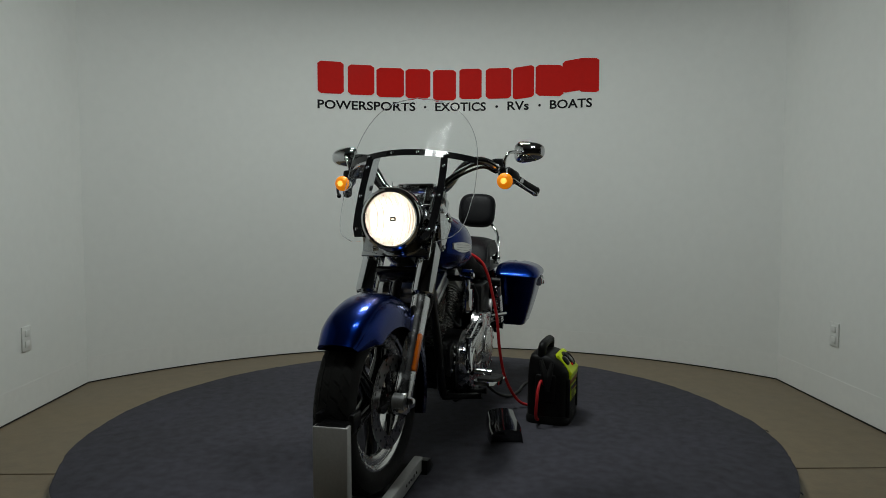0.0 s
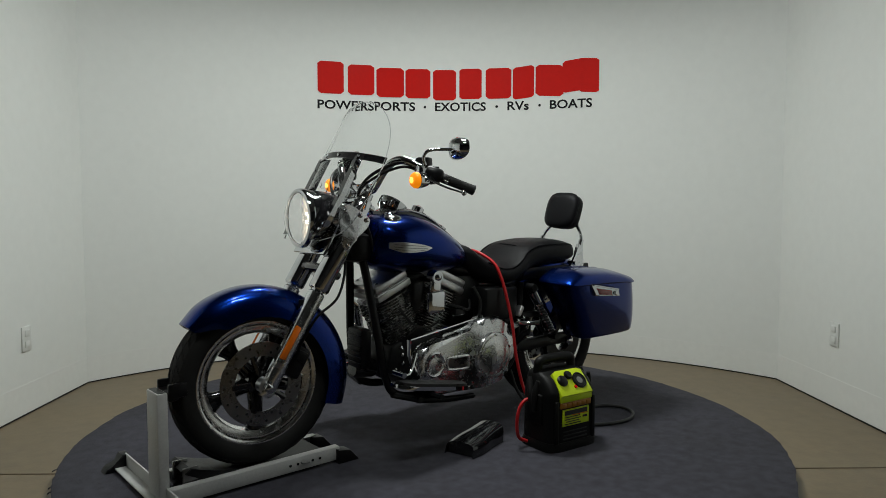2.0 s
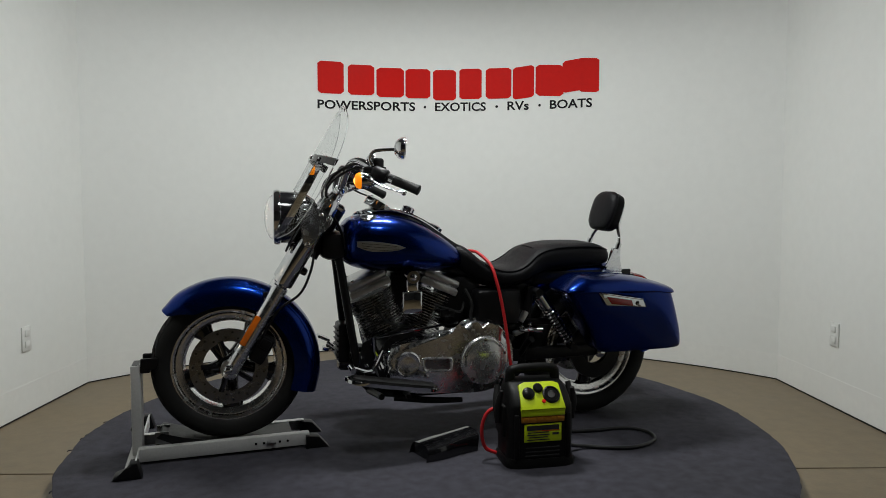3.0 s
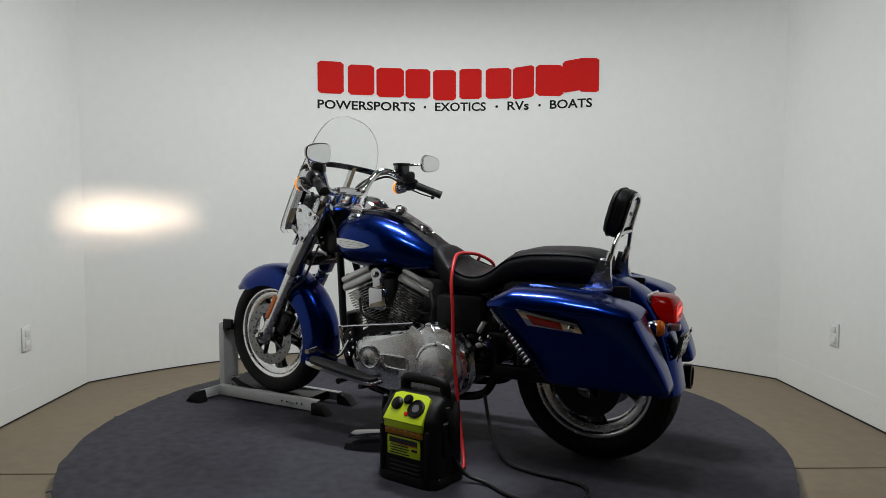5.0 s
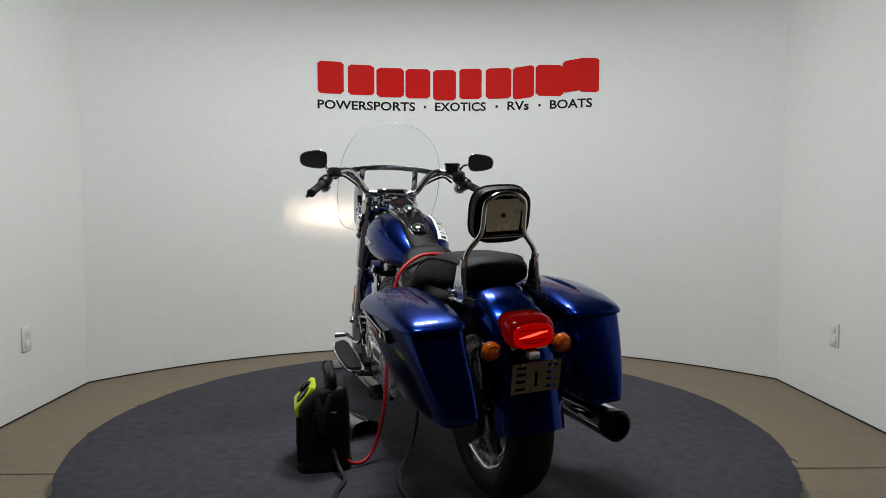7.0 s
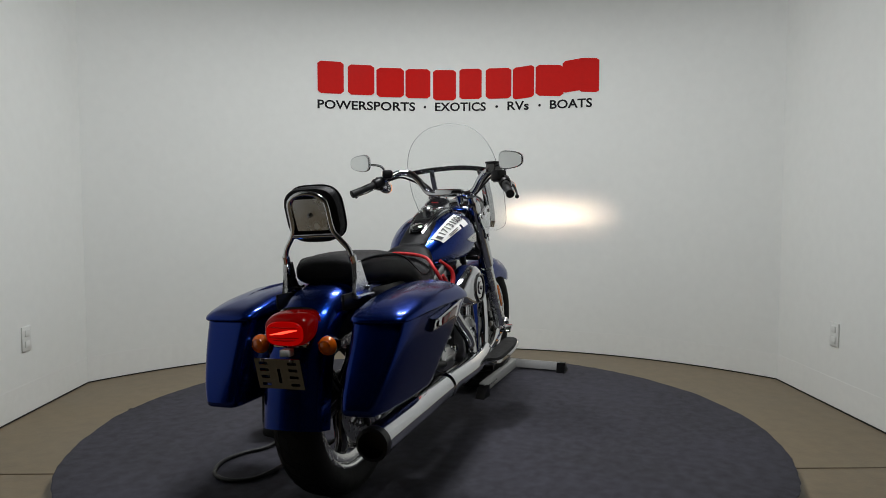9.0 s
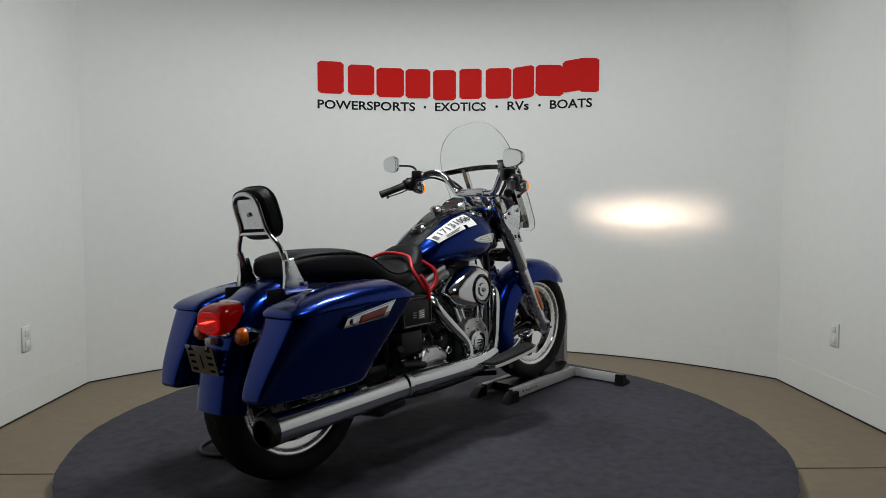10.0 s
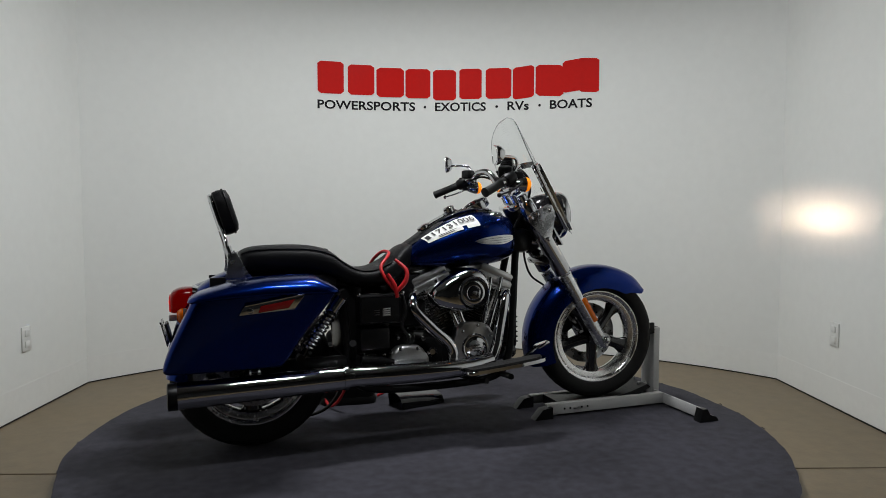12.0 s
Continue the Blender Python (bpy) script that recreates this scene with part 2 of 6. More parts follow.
def build_room():
    setting("floor", box((0, -1.2, FLOOR - 0.05), (7.0, 7.2, 0.1), 0), CONCRETE, "smooth beige concrete floor around the turntable", "floor")
    setting("wall_north", curved_band(0.0, -0.12, FLOOR, TOP), WALL, "curved white painted studio wall", "wall", smooth=True)
    end = -1.75
    setting("wall_west", box((XL - 0.06, (YC + end) / 2, (TOP + FLOOR) / 2), (0.12, YC - end, TOP - FLOOR), 0), WALL, "flat white painted studio wall", "wall")
    setting("wall_east", box((XR + 0.06, (YC + end) / 2, (TOP + FLOOR) / 2), (0.12, YC - end, TOP - FLOOR), 0), WALL, "flat white painted studio wall", "wall")
    # unseen walls, added dark so that chrome reflects an unlit room
    setting("wall_west_dark", box((-3.0, -3.2, (TOP + FLOOR) / 2), (0.12, 2.9, TOP - FLOOR), 0), DARKROOM, "unseen plain wall, unlit darkness put in its colour", "wall")
    setting("wall_east_dark", box((3.0, -3.2, (TOP + FLOOR) / 2), (0.12, 2.9, TOP - FLOOR), 0), DARKROOM, "unseen plain wall, unlit darkness put in its colour", "wall")
    setting("wall_south", box((0, -4.7, (TOP + FLOOR) / 2), (6.2, 0.12, TOP - FLOOR), 0), DARKROOM, "unseen wall behind the camera, coloured dark as unlit", "wall")
    setting("wall_return_west", box((-2.49, -1.80, (TOP + FLOOR) / 2), (0.92, 0.1, TOP - FLOOR), 0), DARKROOM, "unseen booth wall end, coloured dark as unlit", "wall")
    setting("wall_return_east", box((2.53, -1.80, (TOP + FLOOR) / 2), (0.92, 0.1, TOP - FLOOR), 0), DARKROOM, "unseen booth wall end, coloured dark as unlit", "wall")
    setting("ceiling", box((0, -1.3, TOP + 0.05), (7.0, 7.0, 0.1), 0), CEIL, "plain matt ceiling over the studio", "ceiling")
    setting("trim_north", curved_band(0.006, 0.0005, FLOOR, FLOOR + 0.006), GAP, "thin black gap strip along the wall foot", "trim")
    setting("trim_west", box((XL + 0.003, (YC + end) / 2, FLOOR + 0.003), (0.005, YC - end, 0.006), 0), GAP, "thin black gap strip along the wall foot", "trim")
    setting("trim_east", box((XR - 0.003, (YC + end) / 2, FLOOR + 0.003), (0.005, YC - end, 0.006), 0), GAP, "thin black gap strip along the wall foot", "trim")
    setting("baseboard_north", curved_band(0.0012, 0.0002, FLOOR + 0.0065, FLOOR + 0.15), BASE, "low white vinyl wall base along the curved wall", "baseboard", smooth=False)
    setting("baseboard_west", box((XL + 0.0, (YC + end) / 2, FLOOR + 0.078), (0.0024, YC - end - 0.01, 0.143), 0), BASE, "low white vinyl wall base", "baseboard")
    setting("baseboard_east", box((XR - 0.0, (YC + end) / 2, FLOOR + 0.078), (0.0024, YC - end - 0.01, 0.143), 0), BASE, "low white vinyl wall base", "baseboard")
    for name, x0, x1 in (("floor_joint_west", -1.96, -1.36), ("floor_joint_east", 1.36, 2.03)):
        setting(name, box(((x0 + x1) / 2, -0.376, FLOOR + 0.0005), (x1 - x0, 0.007, 0.0025), 0), JOINT, "dark saw-cut joint in the concrete floor", "floor joint")
    # wall outlets
    for x, y, s in ((XL, 0.40, 1), (XR, 0.43, -1)):
        o = thing("wall_outlet", "white double power outlet on the white wall", "outlet", "wall outlets")
        o.location = (x, y, 0.312)
        part("cover_plate", box((s * 0.004, 0, 0), (0.008, 0.075, 0.12), 0.004), OUTLET, o)
        for z in (-0.027, 0.027):
            part("socket", box((s * 0.0095, 0, z), (0.005, 0.036, 0.032), 0.003), OUTLET, o)


def high(z):
    return 0.954 + (z - 0.954) * K


def bend(bm, deg0, z0, lift=0.004):
    """Lays a flat mesh (x along the wall, y up, z out) on the curved wall."""
    for v in bm.verts:
        v.co = on_wall(deg0 + math.degrees(v.co.x / RW), z0 + v.co.y, lift + v.co.z)
    return bm


def build_sign():
    sign = thing("wall_sign", "red block sign with black lettering on the white wall", "sign")
    # red blocks: start, end, low, high (degrees, metres), lean
    blocks = [(-18.0, -13.9, 1.683, 1.888, 0), (-13.4, -9.2, 1.682, 1.875, 0), (-9.0, -4.6, 1.672, 1.862, 0), (-4.5, -0.5, 1.668, 1.858, 0),
              (-0.2, 3.5, 1.655, 1.853, 0), (3.9, 7.5, 1.663, 1.860, 0), (8.0, 12.1, 1.663, 1.860, 0), (12.2, 15.6, 1.660, 1.865, 1),
              (15.7, 20.1, 1.668, 1.866, 1), (19.8, 23.2, 1.69, 1.890, 1), (22.3, 25.4, 1.68, 1.892, 1)]
    for i, (a0, a1, z0, z1, lean) in enumerate(blocks):
        w, hgt = radians(a1 - a0 - 0.12) * RW, (z1 - z0) * K
        bm = bmesh.new()
        nx = 8
        cut = 0.10 * w
        cols = []
        for j in range(nx + 1):
            x = w * j / nx
            c = max(0, cut - min(x, w - x)) * 0.9
            sh = (0.016 if i % 2 else -0.012) * lean * (x / w - 0.5)
            cols.append((bm.verts.new((x, c + sh, 0)), bm.verts.new((x, hgt - c + sh, 0))))
        for p, q in zip(cols, cols[1:]):
            bm.faces.new((p[0], q[0], q[1], p[1]))
        out = bmesh.ops.extrude_face_region(bm, geom=bm.faces[:])
        bmesh.ops.translate(bm, vec=(0, 0, 0.002), verts=[v for v in out["geom"] if isinstance(v, bmesh.types.BMVert)])
        part("red_block", bend(bm, a0, high(z0), 0.002), RED_SIGN, sign, smooth=False)
    words = [("POWERSPORTS", -18.05, -2.98), ("EXOTICS", 0.11, 8.05), ("RVs", 11.39, 14.7), ("BOATS", 17.91, 24.3)]
    for text, a0, a1 in words:
        bm = letters(text, 0.1, 0.0022)
        xs = [v.co.x for v in bm.verts]
        ys = [v.co.y for v in bm.verts]
        kx, ky = radians(a1 - a0) * RW / (max(xs) - min(xs)), 0.0615 / (max(ys) - min(ys))
        x0, y0 = min(xs), min(ys)
        bmesh.ops.subdivide_edges(bm, edges=[e for e in bm.edges if e.calc_length() > 0.05], cuts=2)
        for v in bm.verts:
            v.co = Vector(((v.co.x - x0) * kx, (v.co.y - y0) * ky, 0))
        part("lettering", bend(bm, a0, high(1.584), 0.003), BLACK_SIGN, sign, "black printed " + text, smooth=False)
    for a in (-1.48, 9.72, 16.35):
        part("dot", lathe([(0.009, 0), (0.009, 0.002), (0.007, 0.003)], on_wall(a, high(1.611), 0.0), on_wall(a, 0, 1) - on_wall(a, 0, 0), 16), BLACK_SIGN, sign)


MOVERS = []


def moving(ob, base):
    MOVERS.append((ob, base))
    ob.matrix_basis = base
    return ob


def build_turntable():
    t = thing("turntable", "round dark grey carpeted turntable with frayed edge", "turntable")
    moving(t, Matrix())
    n = 360
    rr = [1.437 + 0.010 * noise.noise((math.cos(2 * math.pi * i / n) * 6, math.sin(2 * math.pi * i / n) * 6, 0))
          + 0.006 * noise.noise((math.cos(2 * math.pi * i / n) * 40, math.sin(2 * math.pi * i / n) * 40, 4)) for i in range(n)]
    prof = ((0.985, FLOOR), (0.99, -0.02), (1.0, -0.012), (1.002, -0.004), (0.996, 0.0), (0.9, 0.0), (0.5, 0.0), (0.05, 0.0))
    rings = [[(rr[i] * s * math.cos(2 * math.pi * i / n), rr[i] * s * math.sin(2 * math.pi * i / n), z) for i in range(n)] for s, z in prof]
    part("carpet", rings_bm(rings), CARPET, t)
    random.seed(5)
    # loose threads and a lifted flap on the edge
    for i in range(16):
        a, ln = random.uniform(0, 2 * math.pi), random.uniform(0.004, 0.014)
        p = [(1.433 * math.cos(a), 1.433 * math.sin(a), -0.004), ((1.44 + ln / 2) * math.cos(a + 0.004), (1.44 + ln / 2) * math.sin(a + 0.004), -0.003),
             ((1.44 + ln) * math.cos(a + random.uniform(-0.01, 0.01)), (1.44 + ln) * math.sin(a), -0.009)]
        part("loose_thread", tube(p, 0.0022, 5), CARPET, t)

# ---------------------------------------------------------------- the motorcycle (x ahead, y to its left, z up)

RAKE = Vector((-0.356, 0, 0.594)).normalized()       # up along the fork
NECK = Vector((0.418, 0, 0.93))
STEER = Matrix.Translation(NECK) @ Matrix.Rotation(radians(-5.5), 4, RAKE) @ Matrix.Translation(-NECK)
AXF = Vector((0.828, 0, 0.343))
AXR = Vector((-0.742, 0, 0.312))


def wheel(root, name, at, r_out, r_rim, half, m, label):
    """Tyre, polished rim, black spokes and hub, about the y axis."""
    w = part(name, lathe([(0.03, -0.055), (0.042, -0.05), (0.042, 0.05), (0.03, 0.055)], at, (0, 1, 0), 24), GLOSS, root, label, m=m)
    tyre = []
    for j in range(20):
        t = 2 * math.pi * j / 20
        c, s = math.cos(t), math.sin(t)
        rad = (r_out + r_rim - 0.004) / 2 + math.copysign(abs(c) ** 0.85, c) * (r_out - r_rim + 0.004) / 2
        tyre.append((rad, math.copysign(abs(s) ** 0.8, s) * half))
    part("tyre", lathe(tyre, at, (0, 1, 0), 72, closed=True), RUBBER, w, "black road tyre with cut tread", m=m)
    # tread blocks, a little proud of the tyre with grooves left between
    lug = bmesh.new()
    nl = 40

    def skin(a, s, lift):
        c = math.sqrt(max(0, 1 - s * s))
        rad = (r_out + r_rim - 0.004) / 2 + c ** 0.85 * (r_out - r_rim + 0.004) / 2 + lift
        return at + Vector((rad * math.sin(a), math.copysign(abs(s) ** 0.8, s) * (half + lift * abs(s)), rad * math.cos(a)))
    for i in range(nl):
        for side in (-1, 1):
            for s0, s1, sk in ((0.04, 0.36, 1.1), (0.41, 0.80, 1.6)):
                a0 = 2 * math.pi * (i + 0.25 * side) / nl
                da = 2 * math.pi / nl * 0.80
                rows = []
                for lift in (-0.003, 0.0015):
                    rows.append([lug.verts.new(skin(a0 + da * u + sk * side * s * 0.16, side * s, lift)) for u, s in ((0, s0), (1, s0), (1, (s0 + s1) / 2), (1, s1), (0, s1), (0, (s0 + s1) / 2))])
                lo, hi = rows
                lug.faces.new(hi)
                for q in range(6):
                    lug.faces.new((lo[q], lo[(q + 1) % 6], hi[(q + 1) % 6], hi[q]))
    part("tread", lug, RUBBER, w, m=m, smooth=False)
    hw = half * 0.74
    lip = [(r_rim + 0.008, hw - 0.010), (r_rim + 0.009, hw), (r_rim + 0.003, hw + 0.001), (r_rim - 0.009, hw - 0.006), (r_rim - 0.011, hw - 0.012), (r_rim - 0.016, hw - 0.012), (r_rim - 0.036, hw - 0.020), (r_rim - 0.040, hw - 0.034)]
    rim = lip + [(r_rim - 0.043, 0.0)] + [(r, -y) for r, y in lip[::-1]] + [(r_rim - 0.014, -hw + 0.022), (r_rim - 0.026, 0.0), (r_rim - 0.014, hw - 0.022)]
    part("rim", lathe(rim, at, (0, 1, 0), 72, closed=True), RIM, w, "polished aluminium wheel rim", m=m)
    for i in range(5):
        a = 2 * math.pi * i / 5 + 0.35
        rings = []
        for rad, wd, th in ((0.030, 0.030, 0.030), (0.07, 0.027, 0.026), (0.12, 0.025, 0.021), (r_rim - 0.07, 0.029, 0.019), (r_rim - 0.036, 0.046, 0.019)):
            rings.append([(rad * 1.0, 0, 0), (wd, th)])
        loops = []
        for (p, (wd, th)) in rings:
            loop = []
            for j in range(12):
                t = 2 * math.pi * j / 12
                loop.append(Matrix.Translation(at) @ Matrix.Rotation(a, 4, "Y") @ Vector((p[0], math.sin(t) * th, math.cos(t) * wd)))
            loops.append(loop)
        part("spoke", rings_bm(loops), GLOSS, w, "gloss black cast spoke", m=m)
    # tyre valve
    part("valve_stem", tube([at + Vector((-0.10, 0.018, r_rim - 0.09)), at + Vector((-0.085, 0.030, r_rim - 0.115))], [0.005, 0.0035], 8), GRIP, w, m=m)
    return w


def brake_disc(w, at, y, r, m):
    part("brake_disc", lathe([(r * 0.66, -0.0025), (r, -0.0025), (r, 0.0025), (r * 0.66, 0.0025)], at + Vector((0, y, 0)), (0, 1, 0), 56, closed=True),
         STEEL, w, "drilled steel brake disc", m=m)
    for i in range(30):
        a = 2 * math.pi * i / 30
        rad = r * (0.76 if i % 2 else 0.9)
        c = at + Vector((rad * math.cos(a), y, rad * math.sin(a)))
        part("drill_hole", lathe([(0.0045, -0.0036), (0.0045, 0.0036)], c, (0, 1, 0), 8), GLOSS, w, m=m)
    for i in range(5):
        a = 2 * math.pi * i / 5
        part("disc_carrier", tube([at + Vector((0.04 * math.cos(a), y, 0.04 * math.sin(a))), at + Vector((r * 0.7 * math.cos(a), y, r * 0.7 * math.sin(a)))], 0.011, 8), GLOSS, w, m=m)


def fender(path, hw, drop, k=8, n=15, thick=0.006, grow=None):
    """A mudguard: a crowned band along a path of (x, z), its sides dropping by drop towards the path's inside."""
    pts = curve_pts(path, k)
    rings = []
    for i, p in enumerate(pts):
        a = pts[max(i - 1, 0)]
        b = pts[min(i + 1, len(pts) - 1)]
        d = Vector((b[0] - a[0], 0, b[1] - a[1])).normalized()
        nrm = Vector((-d.z, 0, d.x))
        if nrm.dot(Vector((p[0], 0, p[1])) - Vector((p[2] if len(p) > 2 else 0, 0, 0))) < -9:
            nrm = -nrm
        s = grow(i / (len(pts) - 1)) if grow else 1.0
        outer, inner = [], []
        for j in range(n):
            t = math.pi * j / (n - 1)
            c, sn = math.cos(t), math.sin(t)
            y = math.copysign(abs(c) ** 0.62, c) * hw * (0.55 + 0.45 * s)
            dd = (1 - abs(sn) ** 0.8) * drop * s
            base = Vector((p[0], 0, p[1]))
            outer.append(base - nrm * dd + Vector((0, y, 0)))
            inner.append(base - nrm * (dd - thick) + Vector((0, y * (1 - thick / hw), 0)))
        rings.append(outer + inner[::-1])
    return rings_bm(rings)


def build_front(root):
    m = STEER
    w = wheel(root, "front_wheel", AXF, 0.290, 0.209, 0.062, m, "front wheel with polished rim, black spokes and drilled disc")
    brake_disc(w, AXF, 0.070, 0.146, m)
    # front mudguard: from the tip over the wheel to the low rear edge
    path = []
    for i in range(13):
        a = radians(42 + (201 - 42) * i / 12)
        r = 0.338 - 0.008 * (i < 1) + 0.014 * max(0.0, (i - 6) / 6)
        path.append((AXF.x + r * math.cos(a), AXF.z + r * math.sin(a)))
    path = path[::-1]        # from the low rear edge to the tip

    def taper(u):
        return 1.0 if u < 0.86 else max(0.28, 1 - ((u - 0.86) / 0.14) ** 2 * 0.72)
    part("front_fender", fender(path, 0.088, 0.098, thick=-0.006, grow=taper), BLUE, root, "deep skirted metallic blue front fender", m=m)
    for s in (1, -1):
        y = s * 0.103
        base = AXF + Vector((0, y, 0))
        up = RAKE
        off = Vector((-0.010, 0, -0.006))
        leg = part("fork_leg", tube([base + off - up * 0.035, base + off - up * 0.02, base + off + up * 0.10, base + off + up * 0.36, base + off + up * 0.365],
                              [0.021, 0.030, 0.029, 0.031, 0.026], 20), POLISHED, root, "polished fork lower leg", m=m)
        part("fork_tube", tube([base + off + up * 0.36, base + off + up * 0.40], 0.0235, 16), CHROME, root, m=m)
        part("fork_cover", tube([base + off + up * 0.372, base + off + up * 0.378, base + off + up * 0.69, base + off + up * 0.74, base + off + up * 0.75], [0.034, 0.038, 0.038, 0.034, 0.026], 24), CHROME, root, "chrome fork cover", m=m)
        part("fork_cap", tube([base + off + up * 0.75, base + off + up * 0.775, base + off + up * 0.78], [0.024, 0.022, 0.012], 14), CHROME, root, m=m)
        rf = frame_to(base + off + up * 0.165 + Vector((0.013, s * 0.0275, 0.007)), up)
        part("fork_reflector", joined(box((0, 0, 0), (0.012, 0.024, 0.125), 0.005)), ORANGE, leg, "orange side reflector", m=m @ rf)
        part("axle_nut", lathe([(0.017, 0), (0.019, 0.004), (0.019, 0.018), (0.012, 0.028), (0.004, 0.03)], base + Vector((0, s * 0.018, 0)), (0, s, 0), 6), CHROME, leg, m=m)
        part("axle_clamp", tube([base + Vector((0, -s * 0.02, 0)), base + Vector((0, s * 0.02, 0))], 0.029, 16), ALLOY, leg, m=m)
        # fender mounts
        part("fender_bracket", box((AXF.x - 0.155, s * 0.094, 0.60), (0.05, 0.012, 0.055), 0.004), BLACK, root, m=m)
    # brake caliper on the left leg, behind the fork
    cal = joined(box((0, 0, 0), (0.05, 0.062, 0.115), 0.014), box((-0.024, 0.0, 0.025), (0.014, 0.04, 0.038), 0.006), box((0.024, 0.0, -0.025), (0.014, 0.04, 0.038), 0.006))
    part("brake_caliper", cal, BLACK, root, "black brake caliper", m=m @ frame_to((0.705, 0.078, 0.405), RAKE))
    part("brake_hose", tube([(0.70, 0.10, 0.46), (0.64, 0.115, 0.56), (0.56, 0.115, 0.62), (0.52, 0.10, 0.70), (0.50, 0.07, 0.78)], 0.005, 8, 6), BLACK, root, m=m)
    part("front_axle", tube([AXF + Vector((0, -0.115, 0)), AXF + Vector((0, 0.115, 0))], 0.012, 12), CHROME, root, m=m)
    # yokes
    for t, wd in ((0.45, 0.030), (0.735, 0.026)):
        c = AXF + RAKE * t + Vector((-0.028, 0, -0.012))
        part("fork_yoke", box((0, 0, 0), (0.20, 0.085, wd), 0.010), GLOSS if t < 0.5 else CHROME, root, m=m @ frame_to(c, RAKE))
    # polished nacelle plate between the fork covers, under and behind the headlamp
    part("fork_fascia", slab([(-0.125, -0.11), (0.125, -0.11), (0.125, 0.03), (0.085, 0.07), (-0.085, 0.07), (-0.125, 0.03)], 0.008,
         frame_to(AXF + RAKE * 0.60 + Vector((0.034, 0, 0.018)), Vector((0.594, 0, 0.356))) @ Matrix.Rotation(radians(0), 4, "Z"), 0.003), CHROME, root, "chrome fork fascia plate", m=m)
    build_headlamp(root, m)
    build_windshield(root, m)
    build_bars(root, m)


def build_headlamp(root, m):
    at = Vector((0.642, 0, 0.912))
    ax = Vector((1, 0, 0))
    shell = [(0.002, -0.165), (0.040, -0.160), (0.074, -0.142), (0.093, -0.112), (0.100, -0.075), (0.103, -0.030), (0.1035, 0.0), (0.098, 0.002), (0.096, -0.03), (0.090, -0.09), (0.066, -0.13), (0.03, -0.15), (0.002, -0.155)]
    h = part("headlamp", lathe(shell, at, ax, 48), GLOSS, root, "round headlamp, lit, in a gloss black shell with chrome ring", m=m)
    ring = [(0.103, -0.014), (0.1085, -0.010), (0.1095, 0.002), (0.106, 0.012), (0.098, 0.016), (0.0915, 0.012), (0.0915, 0.0), (0.098, -0.005)]
    part("trim_ring", lathe(ring, at, ax, 56, closed=True), CHROME, h, "chrome headlamp ring", m=m)
    bowl = [(0.093, 0.0)]
    for i in range(1, 10):
        r = 0.093 - 0.0100 * i
        bowl.append((r, -0.075 + 0.075 * (r / 0.093) ** 2))
    part("reflector", lathe(bowl, at, ax, 48, cap=False), LAMPGLOW, h, "lit faceted reflector", m=m)
    # flutes of the reflector
    for i in range(9):
        y = -0.064 + 0.016 * i
        zz = math.sqrt(max(0.0, 0.086 ** 2 - y * y))
        part("reflector_flute", tube([at + Vector((-0.075 + 0.075 * (y * y + z * z) / 0.0087 + 0.003, y, z)) for z in (-zz, -zz * 0.5, 0, zz * 0.5, zz)], 0.0022, 6, 4), LAMPGLOW, h, m=m)
    part("lens", lathe([(0.0935, 0.010), (0.082, 0.027), (0.058, 0.041), (0.027, 0.048), (0.0, 0.050), (0.0, 0.0475), (0.027, 0.0455), (0.058, 0.0385), (0.082, 0.0245), (0.0935, 0.0075)], at, ax, 48), LENSGLASS, h, "clear domed lens", m=m).visible_shadow = False
    # bulb with its shield: a short black tube, its slot ahead added to shape the wall beam, the glowing filament deep
    # inside
    bx = at + Vector((-0.012, 0, 0))
    part("bulb_shield", joined(
        box(bx + Vector((-0.012, 0, 0.0068)), (0.036, 0.016, 0.0012), 0), box(bx + Vector((-0.012, 0, -0.0068)), (0.036, 0.016, 0.0012), 0),
        box(bx + Vector((-0.012, 0.0085, 0)), (0.036, 0.001, 0.0148), 0), box(bx + Vector((-0.012, -0.0085, 0)), (0.036, 0.001, 0.0148), 0),
        box(bx + Vector((-0.0306, 0, 0)), (0.001, 0.018, 0.0148), 0),
        box(bx + Vector((0.0065, 0, 0.0043)), (0.001, 0.018, 0.0062), 0), box(bx + Vector((0.0065, 0, -0.0043)), (0.001, 0.018, 0.0062), 0),
        box(bx + Vector((0.0065, 0.0075, 0)), (0.001, 0.0030, 0.0024), 0), box(bx + Vector((0.0065, -0.0075, 0)), (0.001, 0.0030, 0.0024), 0)),
        GAP, h, "black bulb shield", smooth=False, m=m)
    # glowing ring added round the shield for the lamp's bright middle
    part("bulb", lathe([(0.0135, -0.03), (0.0135, 0.0), (0.021, 0.0), (0.023, -0.03)], bx, ax, 24, closed=True), BULB, h, "added glowing ring round the bulb shield", m=m)
    fil = bmesh.new()
    c = bx + Vector((-0.0285, 0, 0))
    fil.faces.new([fil.verts.new(c + Vector((0, y, z))) for y, z in ((-0.0062, -0.0006), (0.0062, -0.0006), (0.0062, 0.0017), (-0.0062, 0.0017))])
    # larger, weaker quads added behind the filament to soften the beam
    env = bmesh.new()
    env.faces.new([env.verts.new(c + Vector((-0.0008, y, z))) for y, z in ((-0.0078, -0.0036), (0.0078, -0.0036), (0.0078, 0.0048), (-0.0078, 0.0048))])
    part("beam_halo", env, BEAM_HALO, h, "added warm quad that widens the beam", smooth=False, m=m)
    halo = bmesh.new()
    halo.faces.new([halo.verts.new(c + Vector((-0.0004, y, z))) for y, z in ((-0.0074, -0.0022), (0.0074, -0.0022), (0.0074, 0.0024), (-0.0074, 0.0024))])
